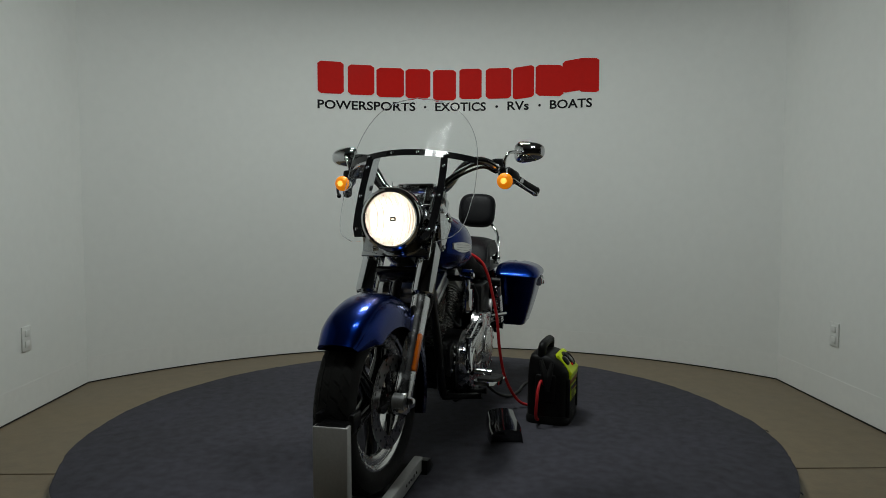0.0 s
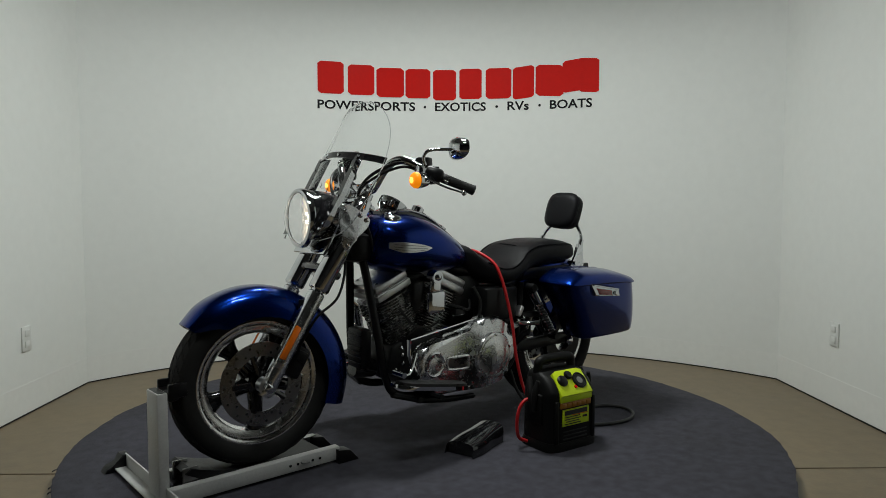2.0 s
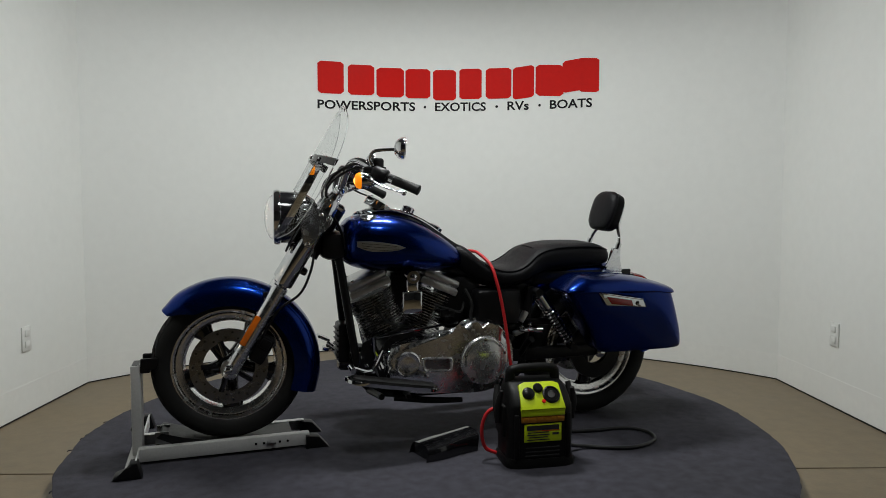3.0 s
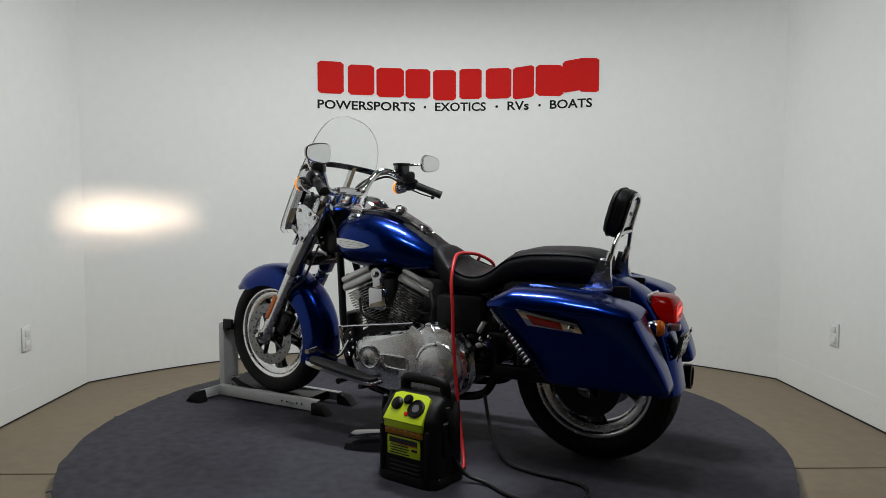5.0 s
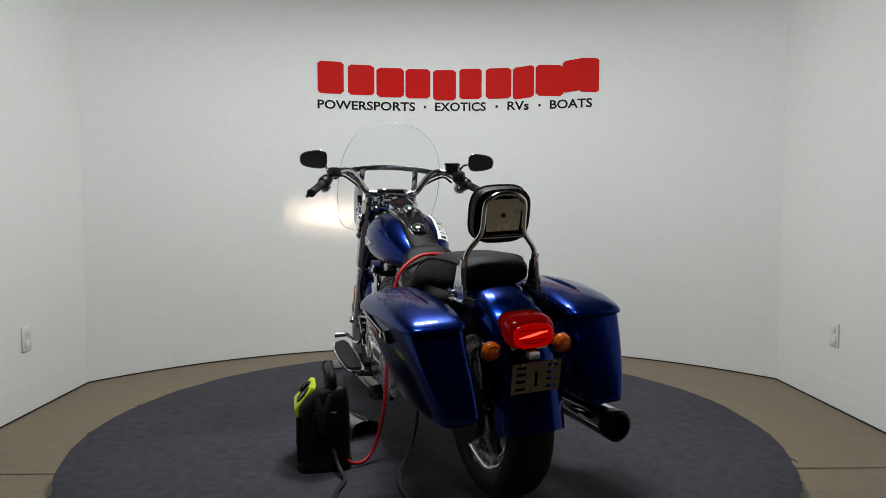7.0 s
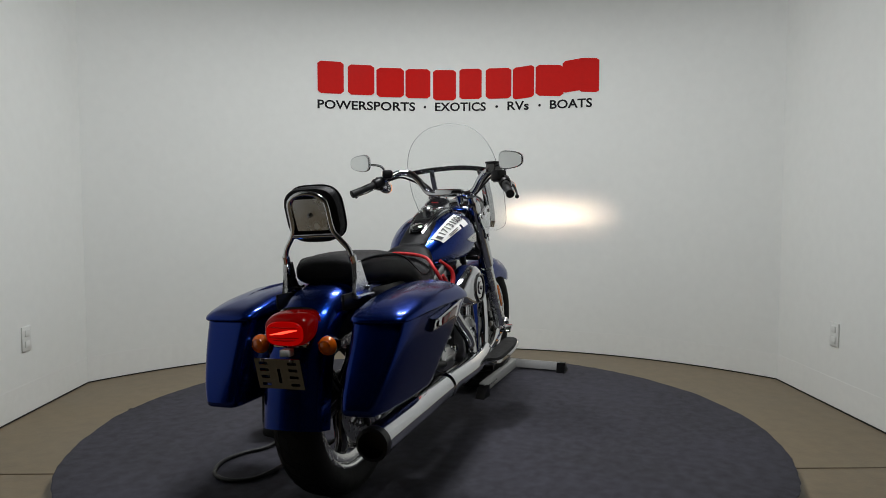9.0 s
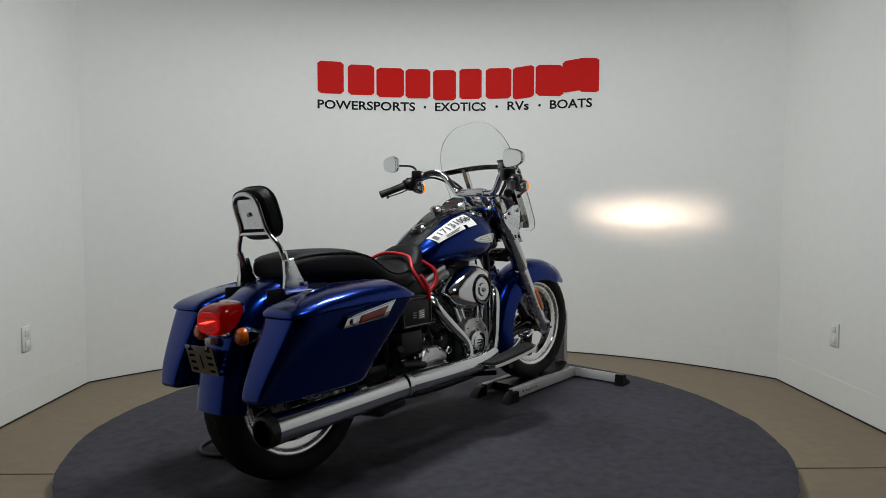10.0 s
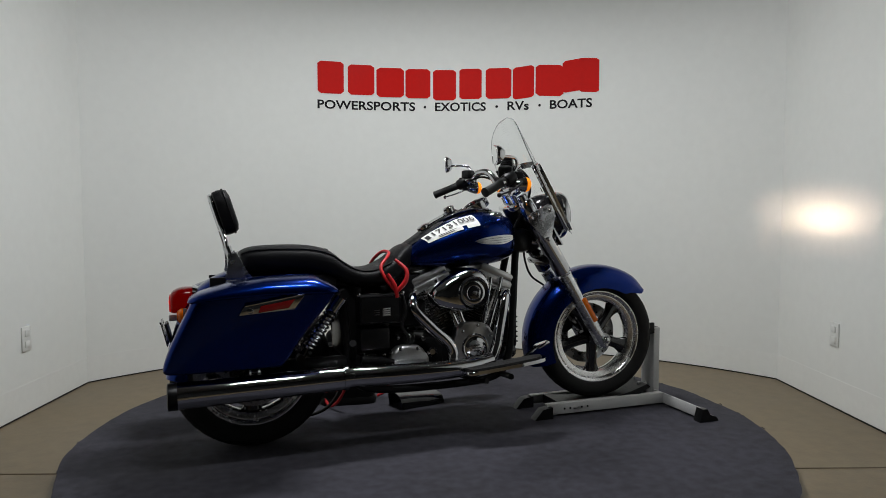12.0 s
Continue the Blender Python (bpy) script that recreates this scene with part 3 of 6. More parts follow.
    part("bulb_glow", halo, HALO, h, "added quad that softens the beam edge", smooth=False, m=m)
    part("filament", fil, FILAMENT, h, "white-hot filament", smooth=False, m=m)
    # side brackets of the screen and lamp
    for s in (1, -1):
        plate = curve_pts([(0.020, -0.115), (0.052, -0.105), (0.066, -0.03), (0.074, 0.035), (0.060, 0.085), (0.025, 0.085), (-0.025, 0.060), (-0.078, 0.028), (-0.082, 0.0), (-0.045, -0.04), (-0.005, -0.07)], 3, True)
        p = part("lamp_bracket", slab([(0.503 + x * 0.80, 0.892 + z * 0.82) for x, z in plate], 0.010, side_plane(s * 0.138, s), 0.006, 3), POLISHED, root, "bright metal side bracket", m=m)
        for x, z in ((0.452, 0.905), (0.478, 0.922), (0.540, 0.938), (0.531, 0.812)):
            part("bolt", lathe([(0.009, 0), (0.009, 0.005), (0.006, 0.008), (0.001, 0.009)], (x, s * 0.147, z), (0, s, 0), 10), CHROME, p, m=m)
        part("lamp_arm", tube([(0.56, s * 0.098, 0.90), (0.53, s * 0.12, 0.905), (0.50, s * 0.136, 0.905)], 0.014, 10), CHROME, root, m=m)
    part("lamp_mount", box((0.545, 0, 0.795), (0.10, 0.09, 0.03), 0.01), CHROME, root, m=m)


def shield_pt(u, v):
    """A point of the screen: u across (-1..1), v from the bottom (0) to the top (1)."""
    z = 0.835 + 0.52 * v
    x0 = 0.678 - 0.27 * v - 0.02 * v * v
    if v < 0.30:
        wd = 0.150 + 0.065 * math.sqrt(1 - (1 - min(1.0, v / 0.11)) ** 2) + 0.03 * math.sin(v / 0.30 * math.pi * 0.5)
    else:
        w = (v - 0.30) / 0.70
        wd = 0.245 * math.sqrt(max(0.0, 1 - w ** 3.2)) + 0.004
    y = u * wd
    return Vector((x0 - 1.55 * y * y, y, z))


def build_windshield(root, m):
    nu, nv = 20, 30
    bm = bmesh.new()
    front, back = [], []
    for j in range(nv + 1):
        v = (j / nv) ** 0.9 if j else 0
        v = 1 - (1 - j / nv) ** 1.25
        fr, bk = [], []
        for i in range(nu + 1):
            u = -1 + 2 * i / nu
            p = shield_pt(u, v)
            fr.append(p)
            bk.append(p + Vector((-0.004, 0, -0.001)))
        front.append(fr)
        back.append(bk)
    # the notch for the headlamp
    def keep(p):
        return (p.y * p.y + (p.z - 0.915) ** 2) > 0.118 ** 2 and not (abs(p.y) < 0.118 and p.z < 0.915)
    vf = [[bm.verts.new(p) for p in r] for r in front]
    vb = [[bm.verts.new(p) for p in r] for r in back]
    on = [[keep((front[j][i] + front[j + 1][i + 1]) / 2) for i in range(nu)] for j in range(nv)]
    for j in range(nv):
        for i in range(nu):
            if not on[j][i]:
                continue
            bm.faces.new((vf[j][i], vf[j][i + 1], vf[j + 1][i + 1], vf[j + 1][i]))
            bm.faces.new((vb[j][i], vb[j + 1][i], vb[j + 1][i + 1], vb[j][i + 1]))
            for dj, di, a, b in ((-1, 0, (j, i), (j, i + 1)), (1, 0, (j + 1, i + 1), (j + 1, i)), (0, -1, (j + 1, i), (j, i)), (0, 1, (j, i + 1), (j + 1, i + 1))):
                jj, ii = j + dj, i + di
                if not (0 <= jj < nv and 0 <= ii < nu) or not on[jj][ii]:
                    bm.faces.new((vf[a[0]][a[1]], vb[a[0]][a[1]], vb[b[0]][b[1]], vf[b[0]][b[1]]))
    bmesh.ops.delete(bm, geom=[v for v in bm.verts if not v.link_faces], context="VERTS")
    ws = part("windshield", bm, SHIELD, root, "clear curved windshield with a metal cross band", m=m)
    ws.visible_shadow = False
    # edge bead
    rim = [shield_pt(1, v / 30) for v in range(0, 31)] + [shield_pt(-1, v / 30) for v in range(30, -1, -1)]
    part("edge", tube(rim, 0.0012, 6), EDGE, ws, "polished screen edge", m=m)
    # cross band and struts, on the rear face
    vb_ = 0.60
    wband = []
    for i in range(21):
        u = -1.02 + 2.04 * i / 20
        p = shield_pt(max(-1, min(1, u)), vb_ - 0.06 * u * u)
        d = Vector((-0.50, 0, 0.86))
        wband.append([p + d * 0.013 + Vector((0.003, 0, 0)), p - d * 0.013 + Vector((0.003, 0, 0)), p - d * 0.013 - Vector((0.007, 0, 0)), p + d * 0.013 - Vector((0.007, 0, 0))])
    band = part("cross_band", rings_bm(wband), DARKCHROME, ws, "chrome cross band with bolts, dark reflections in its colour", smooth=False, m=m)
    # thin black skin, added to keep the band dark from ahead
    part("band_face", rings_bm([[q[0] + Vector((0.0012, 0, 0)), q[1] + Vector((0.0012, 0, 0)), q[1] + Vector((0.0002, 0, 0)), q[0] + Vector((0.0002, 0, 0))] for q in wband]), GLOSS, band, "thin gloss black skin added over the front", smooth=False, m=m)
    for u in (-0.62, -0.2, 0.2, 0.62):
        p = shield_pt(u, vb_ - 0.06 * u * u)
        part("bolt", lathe([(0.007, 0), (0.007, 0.004), (0.003, 0.007)], p + Vector((0.003, 0, 0)), (1, 0, 0.4), 10), CHROME, band, m=m)
    for s in (1, -1):
        st = []
        for i in range(10):
            v = 0.03 + (vb_ - 0.05) * i / 9
            u = s * (0.60 - 0.02 * i / 9)
            p = shield_pt(u, v)
            w = 0.013
            st.append([p + Vector((0.005, w, 0)), p + Vector((0.005, -w, 0)), p + Vector((-0.026, -w - s * 0.012, 0)), p + Vector((-0.026, w - s * 0.012, 0))])
        strut = part("screen_strut", rings_bm(st), CHROME, ws, "chrome screen strut", smooth=False, m=m)
        # same added black skin, so that the chrome strut stays dark from ahead
        part("strut_face", rings_bm([[q[0] + Vector((0.0012, 0, 0)), q[1] + Vector((0.0012, 0, 0)), q[1] + Vector((0.0002, 0, 0)), q[0] + Vector((0.0002, 0, 0))] for q in st]), GLOSS, strut, "thin gloss black skin added over the front", smooth=False, m=m)
        for v in (0.08, 0.3, 0.5):
            p = shield_pt(s * 0.59, v)
            part("bolt", lathe([(0.006, 0), (0.006, 0.004), (0.003, 0.006)], p + Vector((0.005, 0, 0)), (1, 0, 0.4), 10), CHROME, strut, m=m)


def signal(root, at, axis, lit, name="turn_signal", m=None, r=0.030):
    ax = Vector(axis).normalized()
    at = Vector(at)
    s = part(name, lathe([(0.004, -0.062), (0.014, -0.055), (0.024, -0.035), (r, -0.01), (r, 0.0), (r - 0.003, 0.002)], at, ax, 24), CHROME, root, "chrome bullet turn signal", m=m)
    part("signal_lens", lathe([(r - 0.001, 0.0), (r - 0.001, 0.008), (r * 0.8, 0.017), (r * 0.45, 0.022), (0.001, 0.024)], at, ax, 24), AMBER_LIT if lit else AMBER, s, "lit amber lens" if lit else "amber lens", m=m)
    if lit:
        part("signal_bulb", lathe([(0.001, 0.0225), (0.010, 0.0222), (0.011, 0.0240), (0.001, 0.0262)], at, ax, 16), AMBER_CORE, s, m=m)
    else:
        part("lens_ring", lathe([(r * 0.62, 0.0195), (r * 0.66, 0.0205), (r * 0.62, 0.0225)], at, ax, 20, closed=True), AMBER, s, m=m)
    return s


def build_bars(root, m):
    # bar: from the clamp up, out and back to the grips
    half = [(0.395, 0.0, 1.015), (0.395, 0.085, 1.015), (0.40, 0.125, 1.03), (0.385, 0.165, 1.085), (0.365, 0.205, 1.118), (0.335, 0.255, 1.115), (0.285, 0.315, 1.075), (0.235, 0.36, 1.045)]
    full = [(x, -y, z) for x, y, z in half[:0:-1]] + half
    hb = part("handlebar", tube(full, 0.0155, 14, 7), CHROME, root, "chrome pulled-back handlebar", m=m)
    for s in (1, -1):
        a, b = Vector((0.262, s * 0.338, 1.06)), Vector((0.152, s * 0.402, 1.01))
        d = (b - a).normalized()
        part("grip", tube([a + (b - a) * t for t in (0, 0.02, 0.5, 0.93, 0.98, 1.0)], [0.016, 0.018, 0.017, 0.018, 0.0195, 0.014], 16), GRIP, hb, "black rubber grip", m=m)
        c = a - d * 0.022
        sw = part("switch_housing", joined(tube([c - d * 0.03, c - d * 0.022, c + d * 0.022, c + d * 0.03], [0.020, 0.027, 0.027, 0.022], 14), box(c + Vector((0.012, 0, -0.016)), (0.03, 0.035, 0.04), 0.008)), BLACK, hb, "black switch housing", m=m)
        part("switch_button", box(c + Vector((-0.012, 0, 0.024)), (0.016, 0.012, 0.008), 0.002), GLOSS, sw, m=m)
        # lever with its perch, ahead of the grip
        perch = c - d * 0.034
        l0 = perch + Vector((0.035, s * 0.008, -0.006))
        lever = [l0, l0 + d * 0.05 + Vector((0.022, s * 0.012, -0.006)), l0 + d * 0.12 + Vector((0.024, s * 0.012, -0.01)), l0 + d * 0.185 + Vector((0.016, s * 0.006, -0.006))]
        lv = part("lever", joined(tube(lever, [0.006, 0.007, 0.0055, 0.005], 10, 5, flat=0.6), ball(lever[-1], (0.0095, 0.0095, 0.0095), 8)), BLACK if s < 0 else CHROME, hb, "hand lever", m=m)
        part("lever_perch", joined(box(perch + Vector((0.012, 0, 0)), (0.05, 0.035, 0.036), 0.010)), CHROME if s > 0 else BLACK, lv, m=m)
        # mirror on its bent stem
        base = perch + Vector((0, 0, 0.02))
        head = Vector((0.205, s * 0.385, 1.160))
        mr = part("mirror", tube([base, base + Vector((0.010, s * 0.006, 0.028)), base + Vector((-0.008, s * 0.022, 0.052)), head + Vector((0.024, -s * 0.012, -0.004))], [0.0075, 0.0065, 0.006, 0.0055], 10, 6), CHROME, hb, "chrome mirror on a bent stem", m=m)
        fm = Matrix.Translation(head) @ Matrix.Rotation(radians(-9), 4, "Z") @ Matrix.Rotation(radians(-4), 4, "Y")
        def taper(p, hy):
            """The head narrows towards its outer end."""
            out = max(0.0, (s * p[1] / hy + 1) / 2)
            return Vector((p[0], p[1], p[2] * (1.06 - 0.36 * out ** 1.6)))
        rings = []
        for x, k in ((0.034, 0.25), (0.030, 0.55), (0.018, 0.86), (0.004, 1.0), (-0.004, 1.0), (-0.006, 0.94)):
            rings.append([fm @ taper(p, 0.060 * k) for p in oval(0, 0, 0.060 * k, 0.041 * k, x, 28, 3.3)])
        part("mirror_shell", rings_bm(rings), CHROME, mr, "rounded chrome mirror shell", m=m)
        part("mirror_glass", rings_bm([[fm @ taper(p, 0.055) for p in oval(0, 0, 0.055, 0.0365, x, 28, 3.3)] for x in (-0.0055, -0.0075)]), MIRROR, mr, m=m)
        # front turn signal under the bar
        sig = Vector((0.362, s * 0.325, 1.046))
        part("signal_stem", tube([sig + Vector((-0.03, 0, 0.0)), sig + Vector((-0.05, s * 0.004, 0.018)), perch], 0.008, 8, 4), CHROME, hb, m=m)
        signal(root, sig - Vector((0.012, 0, 0)), (1, 0, -0.02), True, m=m)
    # master cylinder on the right
    rs = part("brake_reservoir", box((0.292, -0.272, 1.128), (0.052, 0.064, 0.048), 0.008, Matrix.Rotation(radians(-28), 4, "Z")), GLOSS, root, "black brake fluid reservoir", m=m)
    part("reservoir_lid", box((0.292, -0.272, 1.155), (0.056, 0.068, 0.010), 0.003, Matrix.Rotation(radians(-28), 4, "Z")), BLACK, rs, m=m)
    part("throttle_housing", box((0.275, -0.300, 1.095), (0.060, 0.055, 0.055), 0.014, Matrix.Rotation(radians(-28), 4, "Z")), BLACK, root, "black throttle housing", m=m)
    part("clutch_perch", box((0.292, 0.285, 1.110), (0.050, 0.050, 0.042), 0.010, Matrix.Rotation(radians(28), 4, "Z")), BLACK, root, "black clutch lever perch", m=m)
    # risers and clamp
    for s in (1, -1):
        part("riser", tube([(0.425, s * 0.05, 0.965), (0.405, s * 0.05, 1.0), (0.395, s * 0.05, 1.018)], [0.019, 0.017, 0.021], 14), CHROME, root, m=m)
    part("riser_clamp", box((0.392, 0, 1.022), (0.045, 0.15, 0.036), 0.012), CHROME, root, m=m)
    # cables
    for s, y1, z1, r in ((1, 0.30, 1.09, 0.006), (1, 0.28, 1.08, 0.005), (-1, 0.30, 1.09, 0.006), (-1, 0.27, 1.07, 0.005)):
        k = 0.012 if r > 0.0055 else -0.004
        part("control_cable", tube([(0.30, s * y1, z1), (0.36, s * 0.235, 1.10 + k), (0.44, s * 0.15, 1.05 + k), (0.455, s * 0.09, 0.98), (0.40, s * 0.075, 0.86), (0.37, s * 0.07, 0.76)], r, 8, 7), BLACK, root, "black control cable", m=m)


def build_tank(root):
    secs = [(0.395, 0.755, 0.850, 0.050), (0.385, 0.735, 0.885, 0.095), (0.355, 0.715, 0.912, 0.132), (0.29, 0.698, 0.928, 0.159), (0.20, 0.690, 0.930, 0.166), (0.10, 0.685, 0.902, 0.160),
            (0.0, 0.684, 0.850, 0.138), (-0.08, 0.688, 0.795, 0.102), (-0.125, 0.700, 0.755, 0.062)]
    rings = [oval(0, (s[1] + s[2]) / 2, s[3], (s[2] - s[1]) / 2, s[0], 36, 2.5) for s in curve_pts(secs, 4)]
    tank = part("fuel_tank", rings_bm(rings), BLUE, root, "teardrop metallic blue fuel tank")
    # dash console: chrome frame, black face, speedometer
    cons = [(0.31, 0.937, 0.035), (0.27, 0.948, 0.06), (0.20, 0.950, 0.066), (0.11, 0.928, 0.058), (0.03, 0.888, 0.045), (-0.03, 0.848, 0.030)]
    rr = [[(x, -w, z - 0.030), (x, -w * 0.92, z - 0.004), (x, -w * 0.7, z), (x, w * 0.7, z), (x, w * 0.92, z - 0.004), (x, w, z - 0.030)] for x, z, w in curve_pts(cons, 4)]
    con = part("dash_console", rings_bm(rr), GLOSS, root, "gloss black dash console")
    rr = [[(x, -w * 0.74, z - 0.010), (x, -w * 0.72, z + 0.003), (x, w * 0.72, z + 0.003), (x, w * 0.74, z - 0.010)] for x, z, w in curve_pts([(c[0], c[1], c[2]) for c in cons[3:]], 4)]
    part("dash_face", rings_bm(rr), GLOSS, con, "black dash panel")
    for s in (1, -1):
        part("console_trim", tube([(x, s * w * 0.98, z - 0.010) for x, z, w in curve_pts(cons, 3)], 0.0048, 8), CHROME, con, "chrome console edge")
        for k in range(3):
            part("dash_lamp", lathe([(0.006, 0), (0.006, 0.004), (0.003, 0.007), (0.001, 0.007)], (0.155 - 0.022 * k, s * 0.036, 0.938 - 0.007 * k), (-0.3, 0, 0.95), 12), CHROME, con)
    part("console_tail", lathe([(0.030, -0.006), (0.030, 0.004), (0.022, 0.009), (0.001, 0.010)], (-0.012, 0, 0.866), (-0.5, 0, 0.87), 28), CHROME, con, "chrome end of the console")
    ax = Vector((-0.52, 0, 0.85))
    sp = part("speedometer", lathe([(0.056, -0.02), (0.058, 0.0), (0.058, 0.016), (0.052, 0.019), (0.048, 0.014), (0.001, 0.013)], (0.240, 0, 0.958), ax, 40), CHROME, con, "round chrome-ringed speedometer")
    part("dial", lathe([(0.047, 0.0135), (0.047, 0.0155), (0.001, 0.0156)], (0.240, 0, 0.958), ax, 32), GLOSS, sp, "black dial")
    part("needle", box((0.229, 0.010, 0.9745), (0.003, 0.034, 0.001), 0, Matrix.Rotation(radians(31), 4, "Y")), RED_SIGN, sp, smooth=False)
    part("ignition_switch", lathe([(0.026, -0.01), (0.026, 0.012), (0.018, 0.018), (0.001, 0.019)], (0.11, 0, 0.938), (-0.4, 0, 0.9), 24), CHROME, con, "chrome ignition switch")
    # tank strap of black leather running to the seat
    rr = [[(x, -w, z - 0.014), (x, -w * 0.8, z), (x, w * 0.8, z), (x, w, z - 0.014)] for x, z, w in curve_pts([(0.06, 0.897, 0.060), (-0.01, 0.852, 0.064), (-0.07, 0.812, 0.062), (-0.13, 0.775, 0.055)], 5)]
    part("tank_strap", rings_bm(rr), LEATHER, root, "black leather tank strap")
    for s in (1, -1):
        part("fuel_cap", lathe([(0.034, -0.01), (0.034, 0.008), (0.028, 0.014), (0.001, 0.016)], (0.295, s * 0.078, 0.912), (0.05, s * 0.35, 1), 28), CHROME, tank, "chrome fuel cap")
        # winged badge in polished bars
        def flank(x, z, out):
            hw = np.interp(x, [q[0] for q in secs][::-1], [q[3] for q in secs][::-1])
            return (x, s * (hw * 0.985 + out), z)
        def plaque(rows, d0, d1):
            """Rows of (x, low z, high z) laid on the flank."""
            return rings_bm([[flank(x, lo, d0), flank(x, lo + 0.002, d1), flank(x, hi - 0.002, d1), flank(x, hi, d0)] for x, lo, hi in curve_pts(rows, 3)])
        em = part("tank_badge", plaque([(0.165, 0.798, 0.803), (0.20, 0.788, 0.814), (0.26, 0.784, 0.824), (0.31, 0.787, 0.828), (0.352, 0.802, 0.826)], -0.010, 0.009), BADGE, tank, "winged chrome tank badge")
        for k in range(3):
            part("badge_rib", plaque([(0.188 + 0.006 * k, 0.7935 + 0.0055 * k, 0.7965 + 0.0055 * k), (0.255, 0.7895 + 0.0105 * k, 0.7935 + 0.0105 * k), (0.335, 0.7985 + 0.0085 * k, 0.8025 + 0.0085 * k)], 0.006, 0.0115), GLOSS, em)
    # auction sticker over the right of the tank
    g = lambda u, v: tank_skin(-0.028 + 0.222 * u - 0.020 * v, v, secs)
    bm = bmesh.new()
    nu, nv = 24, 8
    grid = [[bm.verts.new(g(i / nu, j / nv)) for i in range(nu + 1)] for j in range(nv + 1)]
    for j in range(nv):
        for i in range(nu):
            if not (i in (16, 17) and j in (0, 1)):
                bm.faces.new((grid[j][i], grid[j][i + 1], grid[j + 1][i + 1], grid[j + 1][i]))
    stk = part("paper_sticker", bm, PAPER, tank, "white paper lot sticker with black numbers")
    tx = letters("17131006", 0.1, 0.002)
    xs = [v.co.x for v in tx.verts]
    ys = [v.co.y for v in tx.verts]
    x0, x1, y0, y1 = min(xs), max(xs), min(ys), max(ys)
    for v in tx.verts:
        u, w = (v.co.x - x0) / (x1 - x0), (v.co.y - y0) / (y1 - y0)
        p = g(0.16 + 0.80 * u, 0.42 + 0.46 * w)
        v.co = p + (p - Vector((p.x, 0, 0.80))).normalized() * 0.0042
    part("sticker_number", tx, INK, stk, "black number", smooth=False)
    for u0, u1, w0, w1 in ((0.03, 0.10, 0.35, 0.8), (0.2, 0.55, 0.2, 0.25), (0.2, 0.5, 0.1, 0.15)):
        b = bmesh.new()
        q = [g(u, w) for u, w in ((u0, w0), (u1, w0), (u1, w1), (u0, w1))]
        b.faces.new([b.verts.new(p + (p - Vector((p.x, 0, 0.80))).normalized() * 0.0042) for p in q])
        part("sticker_bar", b, INK, stk, smooth=False)


def tank_skin(x, v, secs):
    """A point just over the tank's right flank: v 0 low, 1 near the top."""
    xs = [s[0] for s in secs][::-1]
    lo = np.interp(x, xs, [s[1] for s in secs][::-1])
    hi = np.interp(x, xs, [s[2] for s in secs][::-1])
    hw = np.interp(x, xs, [s[3] for s in secs][::-1])
    t = radians(23 + 36 * v)
    c, s = math.cos(t) ** (2 / 2.5), math.sin(t) ** (2 / 2.5)
    return Vector((x, -(hw + 0.006) * c, (lo + hi) / 2 + ((hi - lo) / 2 + 0.006) * s))


def build_seat(root):
    secs = [(-0.065, 0.735, 0.785, 0.060), (-0.09, 0.695, 0.796, 0.085), (-0.13, 0.655, 0.785, 0.112), (-0.19, 0.625, 0.735, 0.140), (-0.26, 0.615, 0.704, 0.158), (-0.33, 0.618, 0.704, 0.163),
            (-0.385, 0.632, 0.733, 0.160), (-0.44, 0.655, 0.776, 0.148), (-0.52, 0.676, 0.797, 0.142), (-0.64, 0.685, 0.801, 0.140), (-0.735, 0.690, 0.795, 0.134), (-0.782, 0.700, 0.778, 0.118), (-0.795, 0.718, 0.755, 0.080)]
    rings = [oval(0, (s[1] + s[2]) / 2, s[3], (s[2] - s[1]) / 2, s[0], 36, 3.0) for s in curve_pts(secs, 4)]
    seat = part("seat", rings_bm(rings), LEATHER, root, "black vinyl two-up seat")
    # welts
    for y in (0.7,):
        for s in (1, -1):
            part("seat_welt", tube([(x, s * w * 0.90, lo + (hi - lo) * 0.86) for x, lo, hi, w in curve_pts(secs[3:12], 3)], 0.0032, 6), LEATHER, seat)
    part("seat_seam", tube([(-0.442, y, 0.657 + 0.120 * math.sqrt(max(0, 1 - (abs(y) / 0.15) ** 3)) + 0.002) for y in (-0.145, -0.13, -0.10, -0.05, 0, 0.05, 0.10, 0.13, 0.145)], 0.003, 6), LEATHER, seat)


